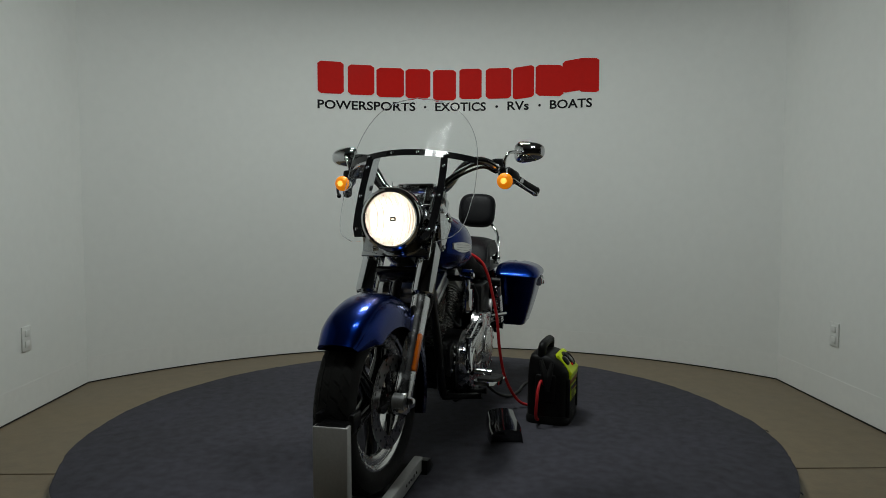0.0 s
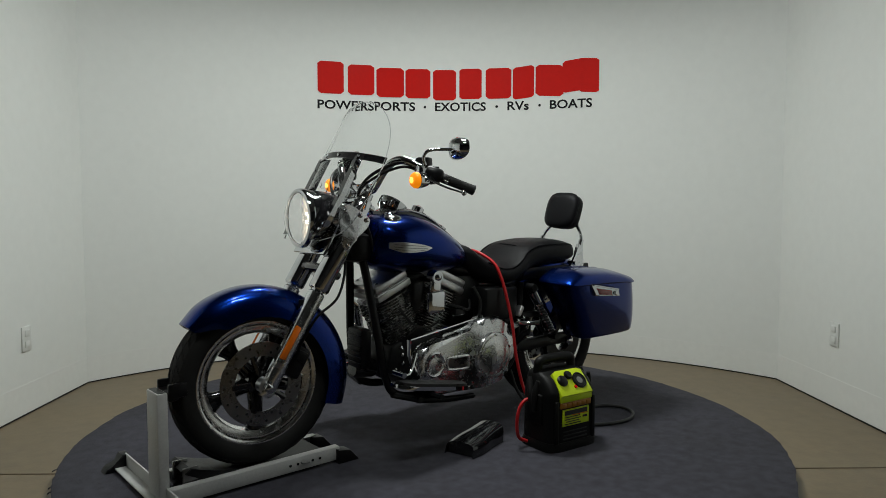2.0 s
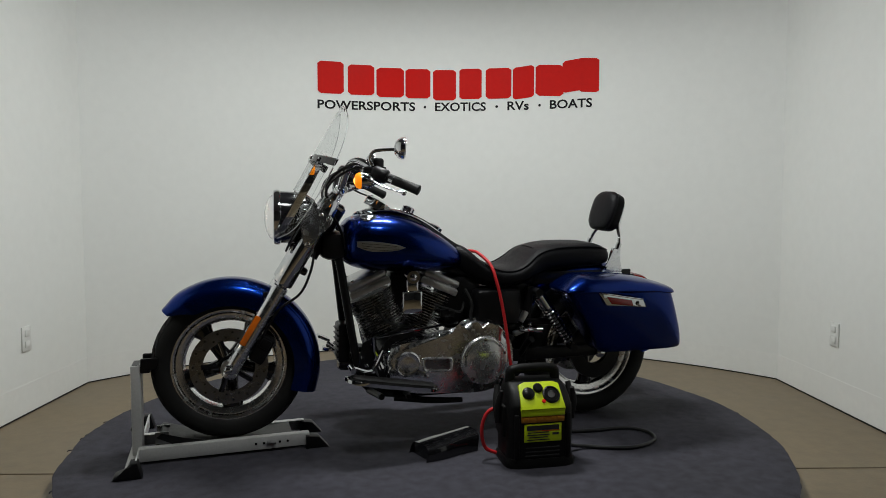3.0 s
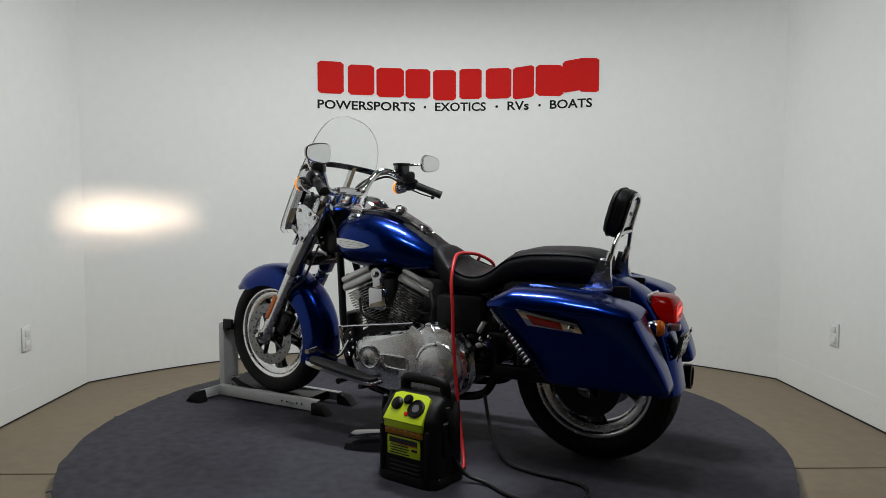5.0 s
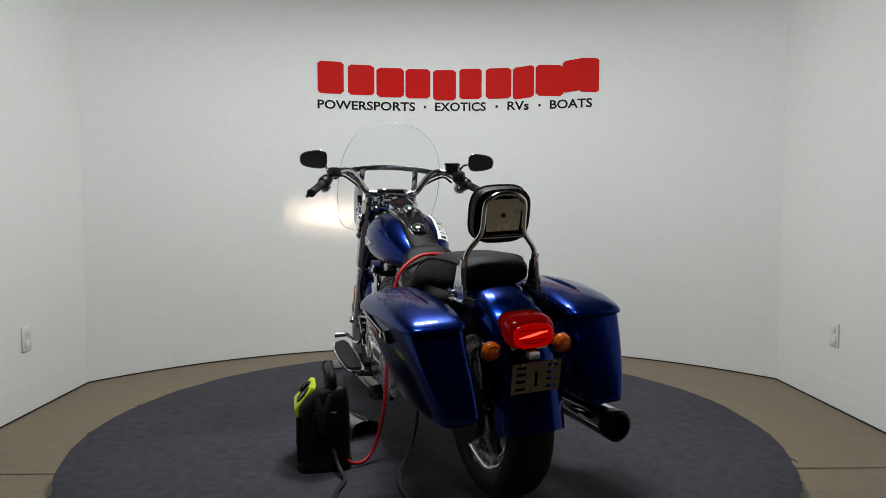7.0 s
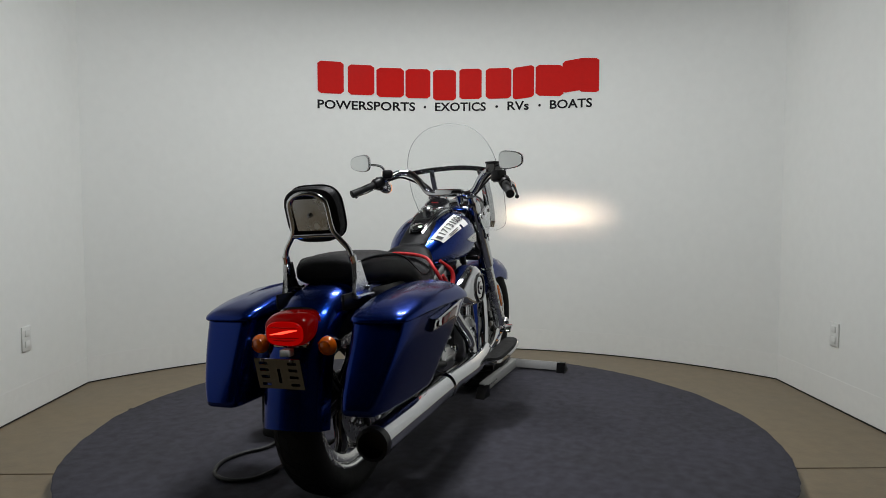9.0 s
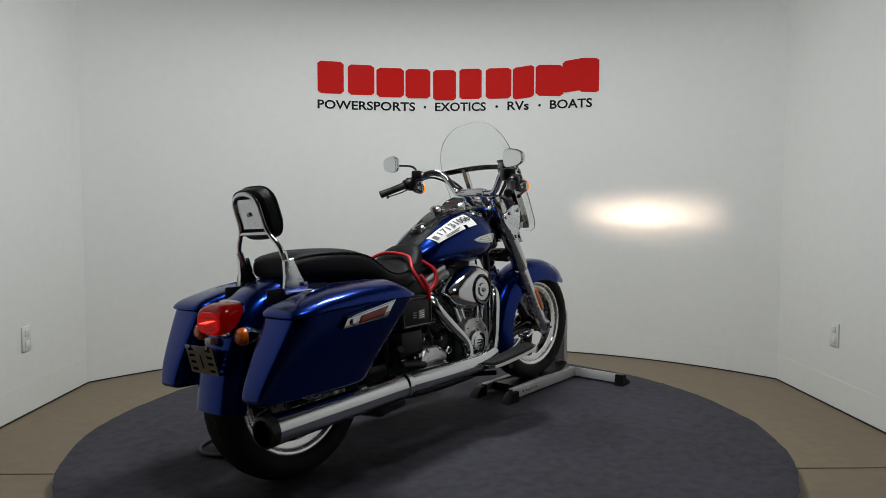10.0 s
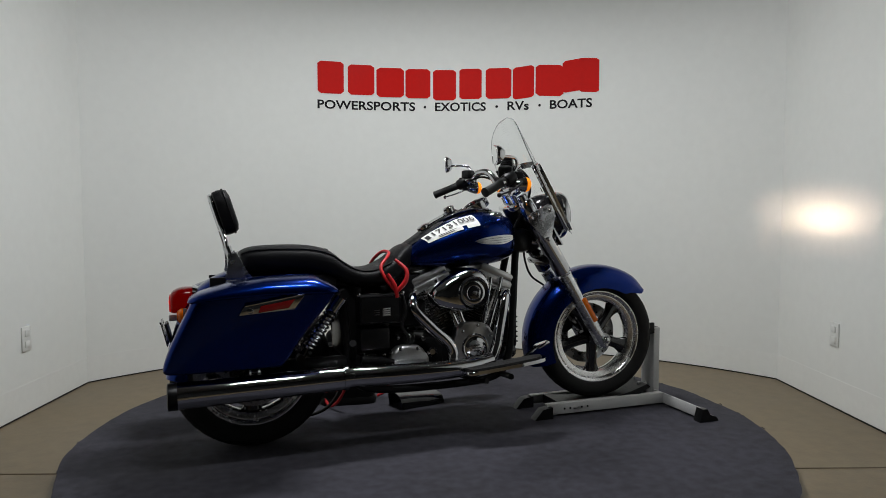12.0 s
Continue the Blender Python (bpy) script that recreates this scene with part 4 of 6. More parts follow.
def build_backrest(root):
    at = Vector((-0.842, 0, 0.93))
    tilt = Matrix.Translation(at) @ Matrix.Rotation(radians(-17), 4, "Y")
    rings = [[tilt @ Vector((x, p[1], p[2])) for p in oval(0, 0.0, 0.098 * k, 0.090 * k, 0, 32, 3.4)] for x, k in ((-0.022, 0.86), (-0.018, 0.97), (0.0, 1.0), (0.022, 0.98), (0.034, 0.90), (0.040, 0.70), (0.042, 0.30))]
    pad = part("backrest_pad", rings_bm(rings), LEATHER, root, "black padded passenger backrest")
    part("pad_welt", tube([tilt @ Vector((0.020, p[1] * 0.99, p[2] * 0.99)) for p in oval(0, 0, 0.098, 0.09, 0, 40, 3.4)], 0.0035, 6, closed=True), LEATHER, pad)
    # chrome hoop behind the pad and down to the side plates
    hoop = []
    for y, z in ((0.112, -0.105), (0.080, -0.062), (0.070, -0.030), (0.067, 0.040), (0.052, 0.062), (0.030, 0.073), (0.0, 0.077), (-0.030, 0.073), (-0.052, 0.062), (-0.067, 0.040), (-0.070, -0.030), (-0.080, -0.062), (-0.112, -0.105)):
        hoop.append(tilt @ Vector((-0.030, y, z)))
    low = lambda s: [Vector((-0.832, s * 0.122, 0.785)), Vector((-0.812, s * 0.126, 0.735))]
    part("backrest_hoop", tube(low(1)[::-1] + hoop + low(-1), 0.0085, 12, 5), CHROME, root, "bent chrome sissy bar")
    part("hoop_plate", slab([(-0.055, -0.045), (0.055, -0.045), (0.06, 0.04), (0.045, 0.058), (-0.045, 0.058), (-0.06, 0.04)], 0.004, tilt @ Matrix.Translation((-0.028, 0, 0)) @ Matrix.Rotation(radians(90), 4, "Z") @ Matrix.Rotation(radians(90), 4, "X"), 0.001), POLISHED, root, "polished plate behind the pad")
    part("hoop_crossbar", tube([tilt @ Vector((-0.030, -0.078, -0.062)), tilt @ Vector((-0.030, 0.078, -0.062))], 0.008, 10), CHROME, root)
    part("hoop_bolt", lathe([(0.008, 0), (0.008, 0.004), (0.002, 0.006)], tilt @ Vector((-0.030, 0, 0.005)), (-1, 0, 0), 10), STEEL, root)
    for s in (1, -1):
        sp = part("side_plate", slab([(-0.845, 0.660), (-0.725, 0.660), (-0.735, 0.672), (-0.762, 0.690), (-0.778, 0.715), (-0.797, 0.778), (-0.836, 0.772), (-0.834, 0.72), (-0.838, 0.68)], 0.016, side_plane(s * 0.120, s), 0.006, 3), POLISHED, root, "chrome flared sissy bar side plate")
        part("plate_foot", box((-0.785, s * 0.128, 0.664), (0.115, 0.030, 0.012), 0.004), POLISHED, sp)
        part("docking_knob", tube([(-0.765, s * 0.105, 0.688), (-0.765, s * 0.150, 0.688)], [0.010, 0.009], 12), CHROME, sp)
        part("hoop_socket", tube([(-0.818, s * 0.1245, 0.755), (-0.833, s * 0.1225, 0.797)], 0.0125, 12), CHROME, sp)


def build_rear(root):
    w = wheel(root, "rear_wheel", AXR, 0.311, 0.215, 0.074, None, "rear wheel with polished rim and black spokes")
    brake_disc(w, AXR, -0.085, 0.14, None)
    part("drive_pulley", lathe([(0.06, -0.012), (0.125, -0.012), (0.125, 0.012), (0.06, 0.012)], AXR + Vector((0, 0.10, 0)), (0, 1, 0), 48, closed=True), BLACK, w)
    path = [(-0.40, 0.640), (-0.50, 0.690), (-0.62, 0.716), (-0.74, 0.716), (-0.86, 0.690), (-0.95, 0.635), (-1.005, 0.555), (-1.040, 0.45), (-1.066, 0.30)]
    rf = part("rear_fender", fender(path, 0.108, -0.075), BLUE, root, "metallic blue rear fender")
    # tail lamp
    sec = [(-0.935, 0.604, 0.052, 0.028), (-0.96, 0.602, 0.068, 0.040), (-1.00, 0.595, 0.077, 0.047), (-1.025, 0.589, 0.076, 0.046), (-1.040, 0.584, 0.068, 0.039), (-1.044, 0.580, 0.045, 0.022)]
    tl = part("tail_lamp", rings_bm([oval(0, z, hy, hz, x, 28, 3.2) for x, z, hy, hz in curve_pts(sec, 3)]), REDLENS, root, "red tail lamp, lit")
    # the lens's bright streak, put in as a thin glowing strip
    part("lit_glow", tube([(-1.0465, 0.048, 0.578), (-1.0468, 0.010, 0.583), (-1.0468, -0.02, 0.589), (-1.0465, -0.046, 0.592)], [0.0010, 0.0040, 0.0034, 0.0010], 8), REDCORE, tl, "glowing strip for the bright streak on the lens")
    part("lens_face", rings_bm([oval(0, 0.582, 0.064, 0.036, -1.0415, 28, 3.0), oval(0, 0.582, 0.060, 0.033, -1.0465, 28, 3.0)]), REDFACE, tl, "glowing red lens face")
    for z in (0.600, 0.570):
        part("lens_rib", tube([(-1.045, -0.052, z), (-1.0475, 0, z - 0.001), (-1.045, 0.052, z)], 0.0018, 6), REDLENS, tl)
    part("lamp_collar", rings_bm([oval(0, 0.603, 0.058, 0.034, -0.925, 28, 3.2), oval(0, 0.603, 0.072, 0.045, -0.955, 28, 3.2), oval(0, 0.602, 0.076, 0.048, -0.962, 28, 3.2), oval(0, 0.602, 0.060, 0.036, -0.963, 28, 3.2)]), CHROME, tl, "chrome lamp collar")
    part("lens_rib", tube([(-1.044, -0.055, 0.563), (-1.047, 0, 0.561), (-1.044, 0.055, 0.563)], 0.002, 6), REDLENS, tl)
    part("tail_lamp_base", box((-0.985, 0, 0.545), (0.07, 0.12, 0.022), 0.008), CHROME, root, "chrome tail lamp base")
    for s in (1, -1):
        part("signal_stalk", tube([(-0.985, s * 0.04, 0.545), (-0.985, s * 0.10, 0.543)], 0.010, 10), CHROME, root)
        signal(root, (-0.995, s * 0.117, 0.541), (-1, 0, 0), False, "rear_turn_signal")
    # number plate holder: a chrome sheet coloured as dark as its reflections, with two columns of slots and a long
    # middle slot
    tilt = Matrix.Translation((-1.064, 0.008, 0.466)) @ Matrix.Rotation(radians(-14), 4, "Y")
    ys = (-0.078, -0.064, -0.034, -0.005, 0.005, 0.034, 0.064, 0.078)
    zs = (-0.046, -0.036, -0.027, -0.012, -0.003, 0.010, 0.019, 0.031, 0.040, 0.050)
    bm = bmesh.new()
    grid = [[bm.verts.new(tilt @ Vector((0, y, z))) for y in ys] for z in zs]
    for r in range(len(zs) - 1):
        for c in range(len(ys) - 1):
            if (c in (1, 5) and r % 2 == 1) or (c == 3 and 2 <= r <= 5):
                continue
            bm.faces.new((grid[r][c], grid[r][c + 1], grid[r + 1][c + 1], grid[r + 1][c]))
    out = bmesh.ops.extrude_face_region(bm, geom=bm.faces[:])
    bmesh.ops.translate(bm, vec=(-0.003, 0, -0.0007), verts=[v for v in out["geom"] if isinstance(v, bmesh.types.BMVert)])
    ph = part("plate_holder", bm, DARKCHROME, root, "empty chrome plate holder with slots, coloured dark", smooth=False)
    part("holder_backing", box((0.012, 0, 0.0), (0.010, 0.110, 0.075), 0.003), BLACK, ph, "black bracket behind the holder", m=tilt)
    for y in (-0.05, 0.05):
        part("holder_bolt", lathe([(0.006, 0), (0.006, 0.003), (0.002, 0.005)], tilt @ Vector((-0.003, y, 0.045)), (-1, 0, -0.2), 10), STEEL, ph)
    part("plate_light", box((-1.035, 0, 0.524), (0.03, 0.034, 0.022), 0.004), PAPER, root, "white plate light")
    # swing arm, belt guard, shocks
    for s in (1, -1):
        part("swing_arm", box(((AXR.x - 0.28) / 2, s * 0.125, 0.325), (0.50, 0.030, 0.055), 0.010), BLACK, root)
        part("axle_end", lathe([(0.022, 0), (0.022, 0.014), (0.014, 0.022), (0.001, 0.023)], AXR + Vector((0, s * 0.14, 0)), (0, s, 0), 12), CHROME, root)
        a, b = Vector((-0.405, s * 0.187, 0.604)), Vector((-0.576, s * 0.187, 0.362))
        sh = part("shock_absorber", tube([a, a + (b - a) * 0.04, a + (b - a) * 0.55, a + (b - a) * 0.56, b], [0.014, 0.019, 0.019, 0.013, 0.012], 16), GLOSS, root, "rear shock absorber with chrome coil spring")
        part("shock_cover", tube([a + (b - a) * 0.05, a + (b - a) * 0.06, a + (b - a) * 0.27, a + (b - a) * 0.28], [0.018, 0.027, 0.027, 0.020], 18), CHROME, sh, "chrome upper shock cover")
        fs = frame_to(a + (b - a) * 0.27, b - a)
        ln = (b - a).length * 0.60
        part("coil_spring", tube([fs @ Vector((0.0225 * math.cos(0.62 * i), 0.0225 * math.sin(0.62 * i), ln * i / 110)) for i in range(111)], 0.0066, 6), CHROME, sh, "chrome coil spring")
        for p in (a, b):
            part("shock_eye", tube([p + Vector((0, -0.022, 0)), p + Vector((0, 0.022, 0))], 0.017, 14), BLACK, sh)
        part("fender_strut", box((-0.66, s * 0.118, 0.655), (0.48, 0.012, 0.05), 0.005), BLACK, root)


def saddlebag(root, s):
    """A lidded hard pannier; s: 1 left, -1 right."""
    # side outline rises from low rear to high front: x_front, x_rear, y_in, y_out, by height
    def ring(z, xf, xr, yi, yo, n=56, p=7.0):
        cx, cy, hx, hy = (xf + xr) / 2, (yi + yo) / 2, (xf - xr) / 2, (yo - yi) / 2
        out = []
        for j in range(n):
            t = 2 * math.pi * j / n
            c, sn = math.cos(t), math.sin(t)
            px, py = math.copysign(abs(c) ** (2 / p), c), math.copysign(abs(sn) ** (2 / p), sn)
            x = cx + px * hx
            # the rear face swings in towards the wheel
            f = max(0.0, (xf - 0.18 - x) / (xf - xr))
            yy = cy + py * hy - 0.055 * f * f * (0.5 + 0.5 * py)
            out.append((x, s * yy, z(x) if callable(z) else z))
        return out
    def level(u):
        """u 0 bottom, 1 at the lid seam: a sloping section."""
        return lambda x: (0.352 + 0.012 * (x + 0.8)) * (1 - u) + (0.622 - 0.055 * max(0, -x - 0.80) * 2) * u
    low = [(0.0, -0.665, -1.035, 0.190, 0.292), (0.02, -0.650, -1.058, 0.180, 0.306), (0.10, -0.632, -1.064, 0.176, 0.314), (0.35, -0.590, -1.045, 0.172, 0.334), (0.7, -0.520, -1.005, 0.170, 0.360), (1.0, -0.458, -0.968, 0.168, 0.378)]
    body = part("saddlebag", rings_bm([ring(level(u), xf, xr, yi, yo) for u, xf, xr, yi, yo in curve_pts(low, 3)]), BLUE, root, "metallic blue hard saddlebag with sloping rear")
    lid0 = lambda x: 0.630 - 0.055 * max(0, -x - 0.80) * 2
    def lid(h):
        return lambda x: lid0(x) - 0.006 + h * 0.74 * (1 - 0.52 * max(0.0, (-x - 0.68) / 0.3)) * min(1.0, 0.35 + 0.65 * min(1, max(0, (-x - 0.44) / 0.10)))
    tops = [(0.0, -0.452, -0.976, 0.164, 0.384), (0.012, -0.450, -0.978, 0.163, 0.386), (0.04, -0.455, -0.972, 0.166, 0.380), (0.065, -0.472, -0.952, 0.176, 0.362), (0.082, -0.50, -0.915, 0.20, 0.325), (0.089, -0.545, -0.86, 0.24, 0.285)]
    part("bag_lid", rings_bm([ring(lid(h), xf, xr, yi, yo) for h, xf, xr, yi, yo in curve_pts(tops, 3)]), BLUE, body, "domed blue lid")
    # latch plate with red reflector and key lock
    def along(x, z):
        f = max(0.0, (-0.458 - 0.18 - x) / 0.51)
        return 0.378 - 0.055 * f * f - 0.06 * max(0, 0.62 - z)
    pts = [(-0.577, 0.628), (-0.790, 0.592), (-0.812, 0.556), (-0.618, 0.572)]
    def plate(pts, d0, d1):
        bm = bmesh.new()
        lo = [bm.verts.new((x, s * (along(x, z) + d0), z)) for x, z in pts]
        hi = [bm.verts.new((x, s * (along(x, z) + d1), z)) for x, z in pts]
        bm.faces.new(lo)
        top = bm.faces.new(hi)
        for i in range(len(pts)):
            bm.faces.new((lo[i], lo[(i + 1) % len(pts)], hi[(i + 1) % len(pts)], hi[i]))
        bmesh.ops.bevel(bm, geom=list(top.edges), offset=0.003, segments=2, affect="EDGES", profile=0.5)
        return bm
    lp = part("latch_plate", plate(pts, -0.012, 0.010), CHROME, body, "chrome latch plate with red reflector")
    part("reflector", plate([(-0.615, 0.610), (-0.735, 0.590), (-0.745, 0.565), (-0.640, 0.578)], 0.006, 0.0125), REDREFL, lp, "dark red reflector")
    part("latch_bar", plate([(-0.585, 0.629), (-0.79, 0.594), (-0.788, 0.588), (-0.588, 0.622)], 0.010, 0.017), CHROME, lp)
    c = (-0.772, s * (along(-0.772, 0.573) + 0.011), 0.574)
    part("key_lock", lathe([(0.011, 0), (0.011, 0.004), (0.008, 0.006), (0.001, 0.006)], c, (0, s, 0), 16), CHROME, lp)


def cylinder_head(root, base, axis, rear):
    """A finned barrel, its head and rocker box along an axis in the xz plane."""
    ax = Vector(axis).normalized()
    sidev = Vector((0, 1, 0))
    q = Matrix.Translation(base) @ Matrix((( ax.z, 0, ax.x, 0), (0, 1, 0, 0), (-ax.x, 0, ax.z, 0), (0, 0, 0, 1)))
    b = part("cylinder", lathe([(0.052, 0.0), (0.052, 0.175)], base, ax, 28), BLACK, root, "black finned engine cylinder")
    for i in range(16):
        h = 0.010 + i * 0.0115
        k = 1.0 if i < 10 else 1.07
        ring = [q @ Vector((x, y, h)) for _, x, y in [(0, *p[1:]) for p in oval(0, 0, 0.092 * k, 0.088 * k, 0, 26, 3.0)]]
        ring2 = [q @ Vector((x, y, h + 0.0024)) for _, x, y in [(0, *p[1:]) for p in oval(0, 0, 0.092 * k, 0.088 * k, 0, 26, 3.0)]]
        part("cooling_fin", rings_bm([ring, ring2]), FIN, b)
    part("rocker_box", joined(box((-0.004, 0, 0.212), (0.172, 0.185, 0.028), 0.006, None), box((-0.004, 0, 0.2275), (0.160, 0.174, 0.006), 0.002), box((-0.004, 0, 0.246), (0.166, 0.180, 0.034), 0.012)), ALLOY, root, "bare aluminium rocker cover", m=q)
    for x in (-0.05, 0.05):
        for y in (-0.065, 0.065):
            part("rocker_bolt", lathe([(0.007, 0.258), (0.007, 0.266), (0.003, 0.268)], (x, y, 0), (0, 0, 1), 8), CHROME, root, m=q)


def build_engine(root):
    # crankcase and gearbox
    part("crankcase", joined(tube([(0.15, -0.115, 0.335), (0.15, 0.15, 0.335)], 0.125, 28), box((0.02, 0.0, 0.31), (0.30, 0.22, 0.19), 0.03)), BLACK, root, "black crankcase")
    part("gearbox", box((-0.18, -0.005, 0.335), (0.20, 0.22, 0.20), 0.035), BLACK, root, "black gearbox")
    cylinder_head(root, Vector((0.205, 0, 0.435)), (0.40, 0, 0.92), False)
    cylinder_head(root, Vector((0.085, 0, 0.435)), (-0.40, 0, 0.92), True)
    # primary cover on the left: low nose ahead, hump over the clutch behind
    out = [(p[0], p[1]) for p in curve_pts([(0.244, 0.350), (0.222, 0.402), (0.165, 0.424), (0.05, 0.440), (-0.055, 0.459), (-0.092, 0.485), (-0.16, 0.492), (-0.232, 0.467), (-0.277, 0.420), (-0.296, 0.35), (-0.288, 0.281),
                                            (-0.252, 0.232), (-0.198, 0.207), (-0.132, 0.199), (0.0, 0.207), (0.125, 0.217), (0.192, 0.240), (0.230, 0.290)], 3, True)]
    pc = part("primary_cover", slab(out, 0.052, side_plane(0.145), 0.026, 5), POLISHED, root, "polished primary drive cover")
    part("cover_flange", slab([((x + 0.02) * 1.035 - 0.02, (z - 0.35) * 1.05 + 0.35) for x, z in out], 0.012, side_plane(0.138), 0.003), BRUSHED, pc)
    part("derby_cover", lathe([(0.101, 0.0), (0.101, 0.010), (0.096, 0.016), (0.088, 0.018), (0.084, 0.0165), (0.080, 0.018), (0.045, 0.024), (0.001, 0.026)], (-0.166, 0.194, 0.332), (0, 1, 0), 56), BRUSHED, pc, "round polished derby cover")
    for i in range(5):
        a = 2 * math.pi * i / 5 + 0.3
        part("derby_bolt", lathe([(0.006, 0.014), (0.006, 0.020), (0.002, 0.021)], (-0.166 + 0.091 * math.cos(a), 0.194, 0.332 + 0.091 * math.sin(a)), (0, 1, 0), 10), CHROME, pc)
    part("inspection_cover", lathe([(0.052, 0.0), (0.052, 0.006), (0.046, 0.010), (0.042, 0.008), (0.030, 0.009), (0.001, 0.011)], (0.160, 0.194, 0.338), (0, 1, 0), 36), POLISHED, pc, "round inspection cover")
    part("cover_slot", tube([(x, 0.1965, z) for x, z in ((0.088, 0.355), (-0.012, 0.351), (-0.024, 0.340), (-0.024, 0.310), (-0.012, 0.300), (0.078, 0.306), (0.094, 0.322), (0.097, 0.345))], 0.006, 8, 3, closed=True), BRUSHED, pc, "raised rim of the cover's recess")
    part("slot_face", slab([(0.085, 0.350), (-0.015, 0.346), (-0.018, 0.306), (0.078, 0.311), (0.090, 0.330)], 0.003, side_plane(0.1955), 0), STEEL, pc, smooth=False)
    for x, z in ((0.232, 0.385), (0.215, 0.275), (0.10, 0.223), (-0.04, 0.212), (-0.258, 0.252), (-0.284, 0.40), (-0.10, 0.474), (-0.205, 0.474), (0.02, 0.438), (0.155, 0.418)):
        part("cover_bolt", lathe([(0.009, -0.02), (0.009, 0.004), (0.005, 0.008), (0.001, 0.008)], (x, 0.178, z), (0, 1, 0), 10), CHROME, pc)
    part("horn_cover", joined(box((0.133, 0.160, 0.580), (0.086, 0.034, 0.096), 0.014, None, 3), box((0.133, 0.156, 0.645), (0.050, 0.024, 0.060), 0.010, None, 3), tube([(0.133, 0.130, 0.682), (0.133, 0.172, 0.682)], 0.026, 20)), CHROME, root, "tall chrome horn cover")
    part("horn_nut", lathe([(0.013, 0), (0.013, 0.006), (0.007, 0.011), (0.001, 0.012)], (0.133, 0.172, 0.682), (0, 1, 0), 16), CHROME, root)
    part("horn_bracket", tube([(0.12, 0.02, 0.66), (0.116, 0.14, 0.668)], 0.012, 8), BLACK, root)
    # right side: cam cover, push rods, air cleaner
    cam = part("cam_chest_cover", slab([(p[0], p[1]) for p in curve_pts([(0.070, 0.31), (0.075, 0.42), (0.11, 0.455), (0.19, 0.455), (0.238, 0.425), (0.252, 0.35), (0.228, 0.275), (0.15, 0.25), (0.095, 0.265)], 4, True)], 0.045, side_plane(-0.115, -1), 0.016, 3), ALLOY, root, "cast cam cover")
    for i in range(7):
        a = 2 * math.pi * i / 7 + 0.5
        part("cam_bolt", lathe([(0.007, 0), (0.007, 0.006), (0.002, 0.009)], (0.160 + 0.082 * math.cos(a), -0.155, 0.353 + 0.092 * math.sin(a)), (0, -1, 0), 8), CHROME, cam)
    tc = part("timer_cover", lathe([(0.060, 0), (0.060, 0.010), (0.054, 0.016), (0.046, 0.014), (0.040, 0.017), (0.001, 0.021)], (0.158, -0.158, 0.352), (0, -1, 0), 36), CHROME, root, "round polished timer cover")
    part("timer_badge", lathe([(0.034, 0.017), (0.034, 0.0215), (0.030, 0.023), (0.001, 0.024)], (0.158, -0.158, 0.352), (0, -1, 0), 28), POLISHED, tc)
    for dz in (-0.012, 0.0, 0.012):
        part("badge_mark", box((0.158, -0.1825, 0.352 + dz), (0.040 - abs(dz), 0.002, 0.005), 0), INK, tc, smooth=False)
    part("oil_filter", lathe([(0.036, 0.0), (0.038, 0.01), (0.038, 0.085), (0.030, 0.098), (0.001, 0.10)], (0.30, -0.03, 0.300), (1, 0, 0.1), 24), GLOSS, root, "gloss black oil filter")
    part("oil_line", tube([(0.10, -0.150, 0.285), (0.02, -0.165, 0.262), (-0.10, -0.150, 0.258), (-0.22, -0.140, 0.30)], 0.008, 8, 5), CHROME, root, "chrome oil line")
    for x0, x1 in ((0.235, 0.315), (0.205, 0.265), (0.13, 0.055), (0.10, 0.01)):
        part("push_rod_tube", tube([(x0, -0.125, 0.43), (x0 * 0.4 + x1 * 0.6, -0.118, 0.56), (x1, -0.095, 0.64)], [0.014, 0.0095, 0.009], 10), CHROME, root)
    drop = curve_pts([(-0.046, 0.583), (-0.020, 0.535), (0.060, 0.511), (0.150, 0.513), (0.208, 0.553), (0.220, 0.618), (0.188, 0.672), (0.125, 0.690), (0.050, 0.664), (-0.015, 0.622)], 5, True)
    rings = [[(0.120 + (p[0] - 0.120) * k, y, 0.592 + (p[1] - 0.592) * k) for p in drop] for k, y in ((0.90, -0.130), (0.96, -0.136), (1.0, -0.150), (1.0, -0.172), (0.975, -0.190), (0.91, -0.206), (0.80, -0.216), (0.62, -0.221))]
    a = part("air_cleaner", rings_bm(rings), CHROME, root, "chrome teardrop air cleaner cover")
    ctr = (0.134, -0.2195, 0.588)
    part("cleaner_ring", lathe([(0.066, -0.010), (0.066, 0.004), (0.060, 0.010), (0.054, 0.008), (0.052, -0.006)], ctr, (0, -1, 0), 44, closed=True), GLOSS, a, "black ring")
    part("ring_edge", lathe([(0.0665, -0.004), (0.069, 0.000), (0.0665, 0.003)], ctr, (0, -1, 0), 44, closed=True), CHROME, a)
    part("cleaner_badge", lathe([(0.050, -0.004), (0.050, 0.003), (0.044, 0.006), (0.030, 0.004), (0.026, 0.010), (0.001, 0.012)], ctr, (0, -1, 0), 36), CHROME, a, "round chrome insert")
    part("badge_bolt", lathe([(0.010, 0.010), (0.010, 0.016), (0.004, 0.018), (0.001, 0.018)], ctr, (0, -1, 0), 6), STEEL, a)
    part("intake", tube([(0.15, -0.02, 0.60), (0.15, -0.15, 0.60)], 0.036, 18), BLACK, root)
